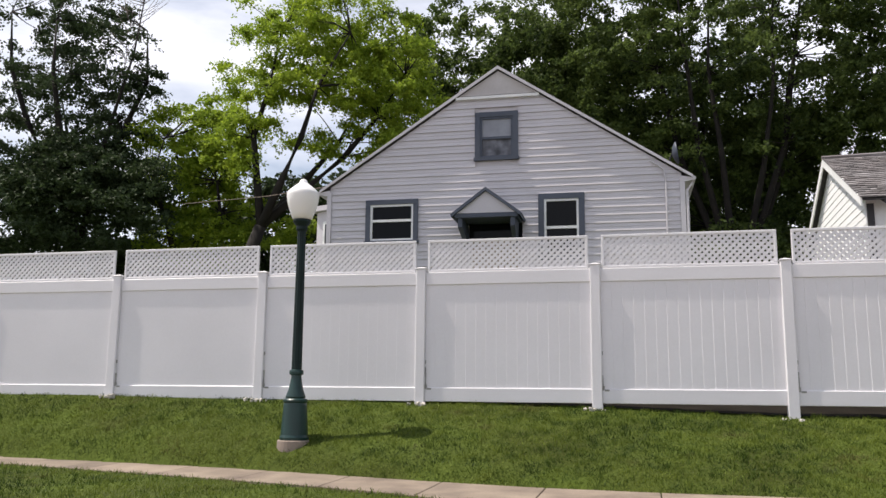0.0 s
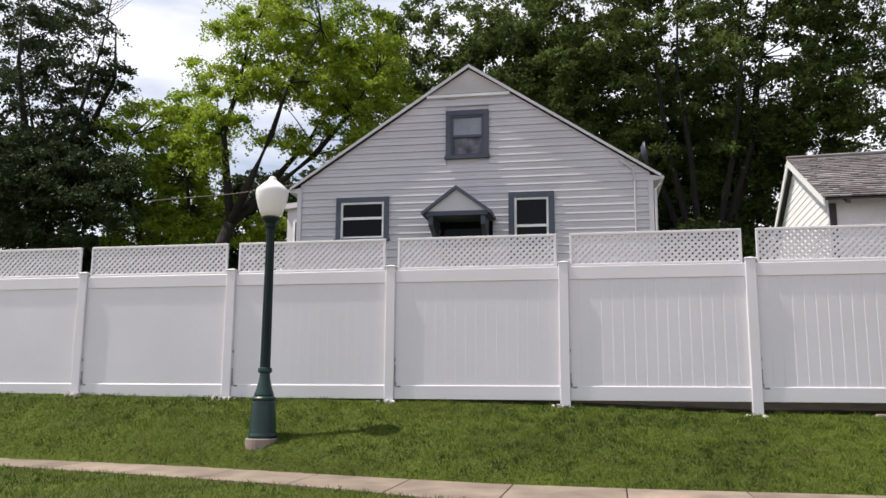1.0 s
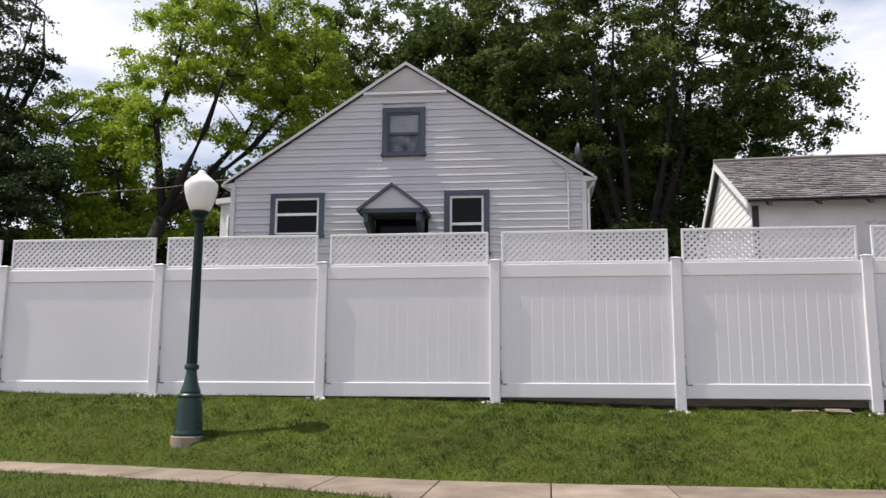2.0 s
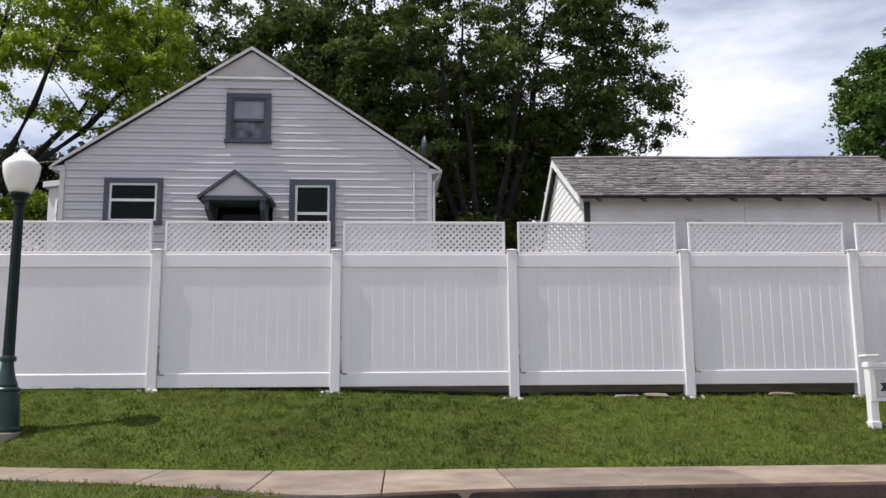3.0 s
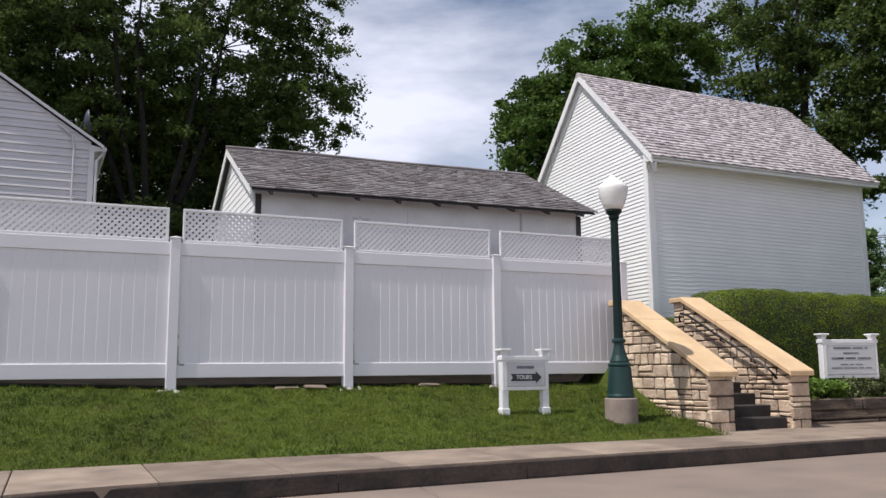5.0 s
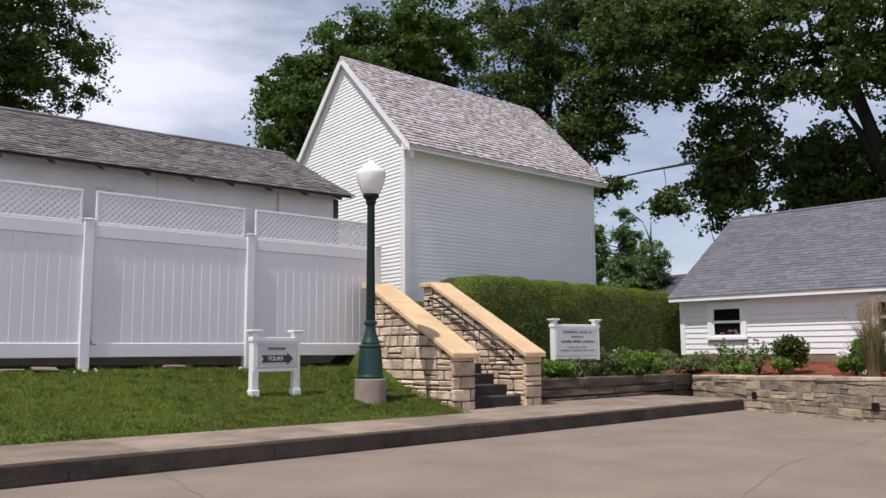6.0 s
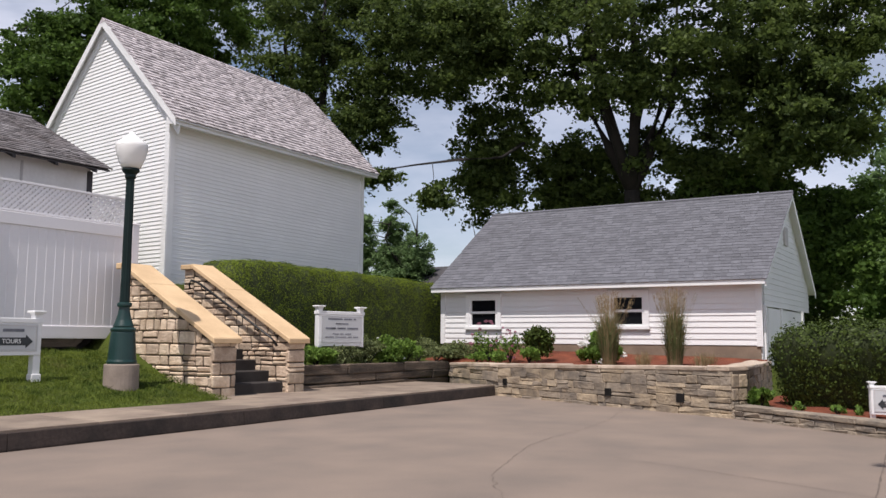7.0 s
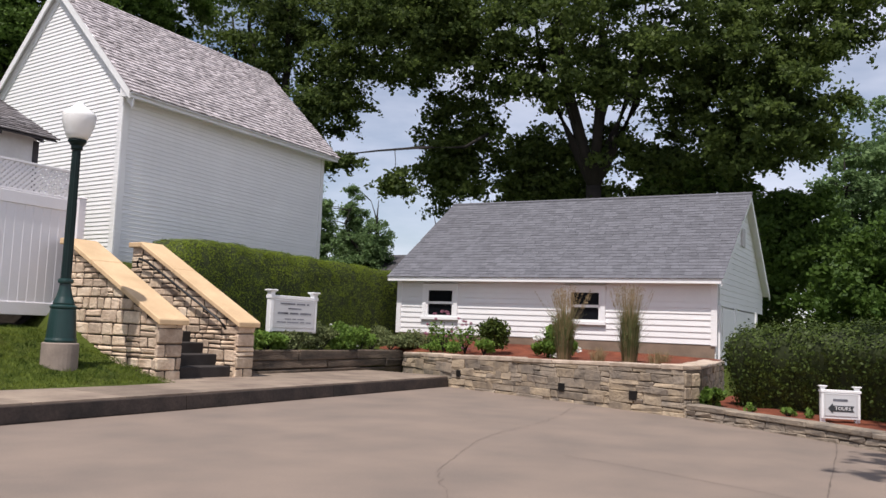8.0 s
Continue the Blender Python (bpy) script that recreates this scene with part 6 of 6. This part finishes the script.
tree("tree", "lime-green broadleaf tree with leaning dark trunk behind the fence", (-13.6, 10.2, 2.2), 12, [((-10.9, 11, 11.0), (3.1, 2.0, 3.3), 44), ((-8.7, 11.5, 9.6), (1.7, 1.4, 2.6), 18), ((-12.9, 10.5, 8.4), (1.0, 1.0, 1.6), 5)], 0.095, M_TREE_LIME, 0.22, 800, 0.72, 3, lean=(3.4, 0.6), forks=4)
tree("tree", "mixed green tree crowding the yard behind the fence", (-15.8, 11.5, 2.2), 9, [((-15.0, 12, 7.4), (1.7, 1.6, 3.0), 22), ((-14.6, 12, 10.4), (1.0, 1.2, 1.4), 6), ((-15.2, 12, 6.2), (2.2, 1.1, 1.5), 18), ((-16.0, 12, 8.6), (1.7, 1.2, 2.0), 24), ((-12.5, 12.4, 6.0), (1.4, 0.9, 0.8), 7)], 0.11, M_TREE_LIME, 0.16, 440, 0.65, 4, lean=(0.5, 0))
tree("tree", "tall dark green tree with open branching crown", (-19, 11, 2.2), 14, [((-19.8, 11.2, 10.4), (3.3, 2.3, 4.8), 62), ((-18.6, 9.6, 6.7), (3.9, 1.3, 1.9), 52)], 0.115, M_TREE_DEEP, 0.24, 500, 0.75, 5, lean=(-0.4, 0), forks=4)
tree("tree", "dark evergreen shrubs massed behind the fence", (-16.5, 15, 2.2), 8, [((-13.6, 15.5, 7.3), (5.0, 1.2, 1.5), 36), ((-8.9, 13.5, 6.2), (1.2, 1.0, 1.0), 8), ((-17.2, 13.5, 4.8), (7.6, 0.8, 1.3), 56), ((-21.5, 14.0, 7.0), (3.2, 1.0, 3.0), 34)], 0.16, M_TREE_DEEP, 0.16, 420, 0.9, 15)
tree("tree", "large dark locust tree with several trunks beside the house", (1.0, 14.6, 2.2), 15, [((0.6, 14.6, 11.5), (5.4, 2.8, 4.6), 125), ((5.3, 14.2, 10.0), (2.2, 1.8, 2.5), 30), ((5.0, 14.2, 13.2), (2.2, 1.8, 1.9), 20), ((1.6, 16.0, 8.8), (4.6, 0.9, 1.6), 62), ((-3.8, 15, 11.5), (3.2, 2.5, 3.5), 30), ((1.2, 15.6, 6.8), (4.4, 1.0, 1.6), 52), ((1.6, 13.4, 4.9), (3.0, 0.8, 1.2), 24)], 0.122, M_TREE_DARK, 0.2, 470, 0.75, 6, forks=10, low=0.12)
tree("tree", "dark green shade tree rising behind the house roof", (-6.0, 16.5, 2.2), 14, [((-5.5, 16.5, 12), (4.0, 2.5, 3.6), 46), ((-9.2, 17, 12.6), (2.8, 1.5, 3.2), 24), ((-8, 16, 8), (2.3, 1.8, 2.2), 12)], 0.15, M_TREE_DARK, 0.26, 380, 0.85, 7, forks=4)
tree("tree", "rounded green tree rising behind the barn", (14.5, 12.5, 2.2), 12, [((13.9, 12, 9.0), (2.5, 2.2, 2.3), 54), ((17.0, 12, 10.3), (2.8, 2.2, 2.4), 40), ((15.4, 11.2, 11.2), (2.4, 1.6, 1.5), 18), ((18.2, 10.6, 12.4), (2.2, 1.6, 1.6), 16)], 0.15, M_TREE, 0.3, 540, 0.85, 8, forks=4)
tree("tree", "tall dark shade tree between barn and garage", (21.5, 8.5, 2.2), 15, [((20.8, 8.2, 12.2), (3.8, 3.0, 3.4), 46), ((20.6, 5.6, 8.8), (1.4, 1.4, 1.6), 12), ((20.9, 3.4, 11.4), (2.0, 2.2, 2.4), 34), ((19.6, 6.6, 7.2), (0.7, 0.9, 1.0), 5)], 0.155, M_TREE_DARK, 0.3, 470, 0.9, 9, forks=5)
tree("tree", "huge dark maple with spreading limbs behind the garage", (24.6, -2.2, 0.8), 17, [((24.2, -2.5, 12.8), (4.6, 6.0, 4.6), 70), ((23.6, 2.4, 7.6), (1.3, 1.5, 2.2), 16), ((24.8, -7.4, 9.2), (2.4, 2.4, 3.4), 48), ((25.0, -9.7, 11.2), (1.4, 1.2, 1.4), 5), ((22.8, -2.5, 9.4), (0.9, 3.4, 1.4), 13), ((22.6, 0.8, 10.8), (1.2, 2.2, 1.9), 13), ((25.6, -2.5, 6.9), (1.6, 2.2, 1.6), 12), ((25.8, -1.2, 5.5), (1.0, 3.4, 0.8), 22), ((25.6, 0.5, 6.8), (1.3, 1.5, 1.7), 20), ((24.2, 2.9, 6.6), (0.8, 0.8, 1.6), 9), ((25.8, -5.6, 8.0), (1.5, 2.0, 2.2), 18), ((23.2, 3.6, 11.5), (1.8, 2.0, 2.4), 20), ((20.1, 4.8, 6.3), (0.4, 0.5, 0.35), 2), ((20.0, 2.5, 5.6), (0.2, 0.25, 0.45), 2)], 0.17, M_TREE_DARK, 0.32, 450, 0.95, 10, forks=7)
tree("tree", "leafy green tree at the far edge of the lot", (27.5, -12.5, 0.5), 10, [((27.6, -12.6, 3.4), (1.6, 1.8, 2.0), 6), ((29.5, -6.5, 3.6), (2.0, 4.5, 1.8), 32), ((23.6, -10.6, 2.6), (1.6, 2.0, 1.9), 26)], 0.17, M_TREE, 0.25, 420, 0.85, 11)
tree("tree", "dense dark green trees closing the back of the lot", (34, -3, 0.5), 12, [((35, -0.5, 5.0), (2.5, 6.0, 3.0), 40), ((35, 3.4, 3.4), (2.0, 3.5, 1.6), 20), ((33, -5.5, 2.4), (1.5, 3.0, 1.7), 22)], 0.22, M_TREE_DARK, 0.25, 360, 1.2, 16)
tree("tree", "bright green understory tree behind the garage", (27, -5.0, 0.6), 7, [((26.4, -4.6, 5.7), (1.2, 1.9, 1.2), 18), ((26.0, -8.4, 4.2), (1.2, 1.2, 1.9), 17), ((26.5, -7.2, 4.8), (1.0, 1.4, 1.6), 16)], 0.15, M_TREE, 0.14, 460, 0.7, 17)
tree("tree", "distant pale green tree beyond the lot", (37, -9.6, 0.5), 12, [((37, -9.6, 7.0), (2.4, 2.2, 4.4), 40), ((37.5, -12.5, 5.0), (2.2, 2.4, 3.4), 26)], 0.2, M_TREE_FAR, 0.25, 460, 1.0, 12)
tree("tree", "distant pale green tree seen past the barn", (31.5, 11.5, 2.0), 7, [((31.5, 12.4, 6.1), (0.6, 0.6, 1.9), 14), ((31.4, 12.4, 4.2), (1.2, 1.6, 1.5), 26), ((31.0, 14.0, 5.8), (0.8, 0.8, 2.0), 18), ((31.0, 14.0, 3.8), (1.0, 1.4, 1.6), 18), ((31.6, 10.9, 4.7), (0.8, 0.7, 1.6), 14), ((31.8, 11.6, 3.0), (1.0, 2.6, 1.0), 20)], 0.13, M_TREE_FAR, 0.16, 380, 0.6, 13)
tree("tree", "distant pale green tree seen past the barn", (34, 8.5, 2.0), 6, [((34, 9.0, 4.2), (1.4, 2.2, 1.2), 18)], 0.13, M_TREE_FAR, 0.16, 360, 0.6, 14)
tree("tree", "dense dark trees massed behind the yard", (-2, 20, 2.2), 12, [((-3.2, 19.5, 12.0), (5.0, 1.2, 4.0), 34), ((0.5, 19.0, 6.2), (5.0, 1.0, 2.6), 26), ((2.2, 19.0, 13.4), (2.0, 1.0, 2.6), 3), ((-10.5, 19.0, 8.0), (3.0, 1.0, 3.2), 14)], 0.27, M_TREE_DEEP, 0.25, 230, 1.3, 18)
tree("tree", "leafy tree overhanging the parking area", (6.2, -17.5, 0.1), 11, [((4.4, -13.3, 8.2), (2.6, 1.7, 1.0), 17), ((7.0, -12.9, 8.6), (1.9, 1.3, 0.9), 11), ((6.0, -16.5, 9.2), (3.0, 2.5, 1.6), 10)], 0.24, M_TREE_DARK, 0.26, 200, 1.0, 19)
limb_tree = [o for o in scene.objects if o.name.startswith("tree") and o.get("label", "").startswith("huge dark maple")][0]
s = Solid()
s.tube([(23.2, 1.0, 7.6), (22.0, 1.2, 6.9), (20.3, 1.7, 6.58), (20.0, 3.2, 6.52), (20.05, 4.9, 6.5)], [0.06, 0.055, 0.045, 0.03, 0.012], 8)
part("limb", s, M_BARK, limb_tree, smooth=True)
s = Solid()
s.tube([(20.0, 2.55, 6.5), (20.0, 2.5, 6.1), (20.0, 2.52, 5.5)], [0.014, 0.01, 0.006], 5)
part("limb", s, M_BARK, limb_tree, smooth=True)

# bare dead leader beside the lime tree
s = Solid()
s.tube([(-18.9, 11, 5), (-17.9, 10.6, 8.6), (-17.0, 10.5, 11.5), (-16.6, 10.5, 14.5)], [0.10, 0.065, 0.03, 0.008], 8)
old = [o for o in scene.objects if o.name.startswith("tree") and o.get("label", "").startswith("tall dark green tree with open")][0]
part("limb", s, M_BARK, old, smooth=True)
rnd = random.Random(77)
for k in range(34):
    t = rnd.uniform(0.35, 0.95)
    p = Vector((-17.9 + 1.3 * t, 10.55, 8.6 + 5.6 * t))
    a = rnd.uniform(0, 6.28)
    d = Vector((math.cos(a), 0.4 * math.sin(a), rnd.uniform(0.1, 1.1)))
    s = Solid()
    q = p + d * rnd.uniform(0.7, 1.3) + Vector((0, 0, rnd.uniform(0.1, 0.5)))
    s.tube([p, p + d * 0.4 + Vector((rnd.uniform(-0.1, 0.1), 0, 0.02)), q], [0.016, 0.009, 0.003], 5)
    s.tube([p + d * 0.4, p + d * 0.6 + Vector((rnd.uniform(-0.3, 0.3), 0.1, 0.25))], [0.008, 0.003], 5)
    part("limb", s, M_DEADWOOD, old, smooth=True)


def far_house(x, y, z, wide, deep, wall, roof, label, roof_mat, wall_mat):
    ob = thing("house", (x, y, z), label, "house")
    s = Solid()
    s.cbox(x - wide / 2, x + wide / 2, y - deep / 2, y + deep / 2, z, z + wall, 0.02)
    part("wall", s, wall_mat, ob)
    s = Solid()
    s.prism([(x - wide / 2 - 0.3, y - deep / 2 - 0.3, z + wall), (x + wide / 2 + 0.3, y - deep / 2 - 0.3, z + wall), (x, y - deep / 2 - 0.3, z + wall + roof)], (0, deep + 0.6, 0))
    part("roof", s, roof_mat, ob)
    return ob


far_house(33.0, 9.7, 1.6, 4, 3.0, 1.9, 1.1, "distant house with dark roof half hidden by trees", M_DARKWOOD, M_FOUND)
far_house(38.5, -11.2, 0.2, 5, 6.0, 1.4, 0.9, "distant house with grey roof beyond the shrubs", M_ASPHALT_SHINGLE, M_SHEDWALL)

cable = thing("overhead_cable", (-8.6, 6.2, 5.7), "thin pale overhead cable from the house into the trees", "cable")
s = Solid()
s.tube([(-8.5, 6.0, 5.75), (-10.5, 6.6, 5.72), (-13.2, 7.5, 5.85)], [0.008] * 3, 6)
part("wire", s, M_PLINTH, cable)
for px0, py0, pr in ((10.35, -9.62, 0.09), (10.05, -10.1, 0.12), (9.98, -10.35, 0.07)):
    bush("bedding_plant", (px0, py0, 0.22), (pr, pr, 0.07), 90, 0.045, M_PLANT, "small yellow-green plant on the mulch strip", "plant")
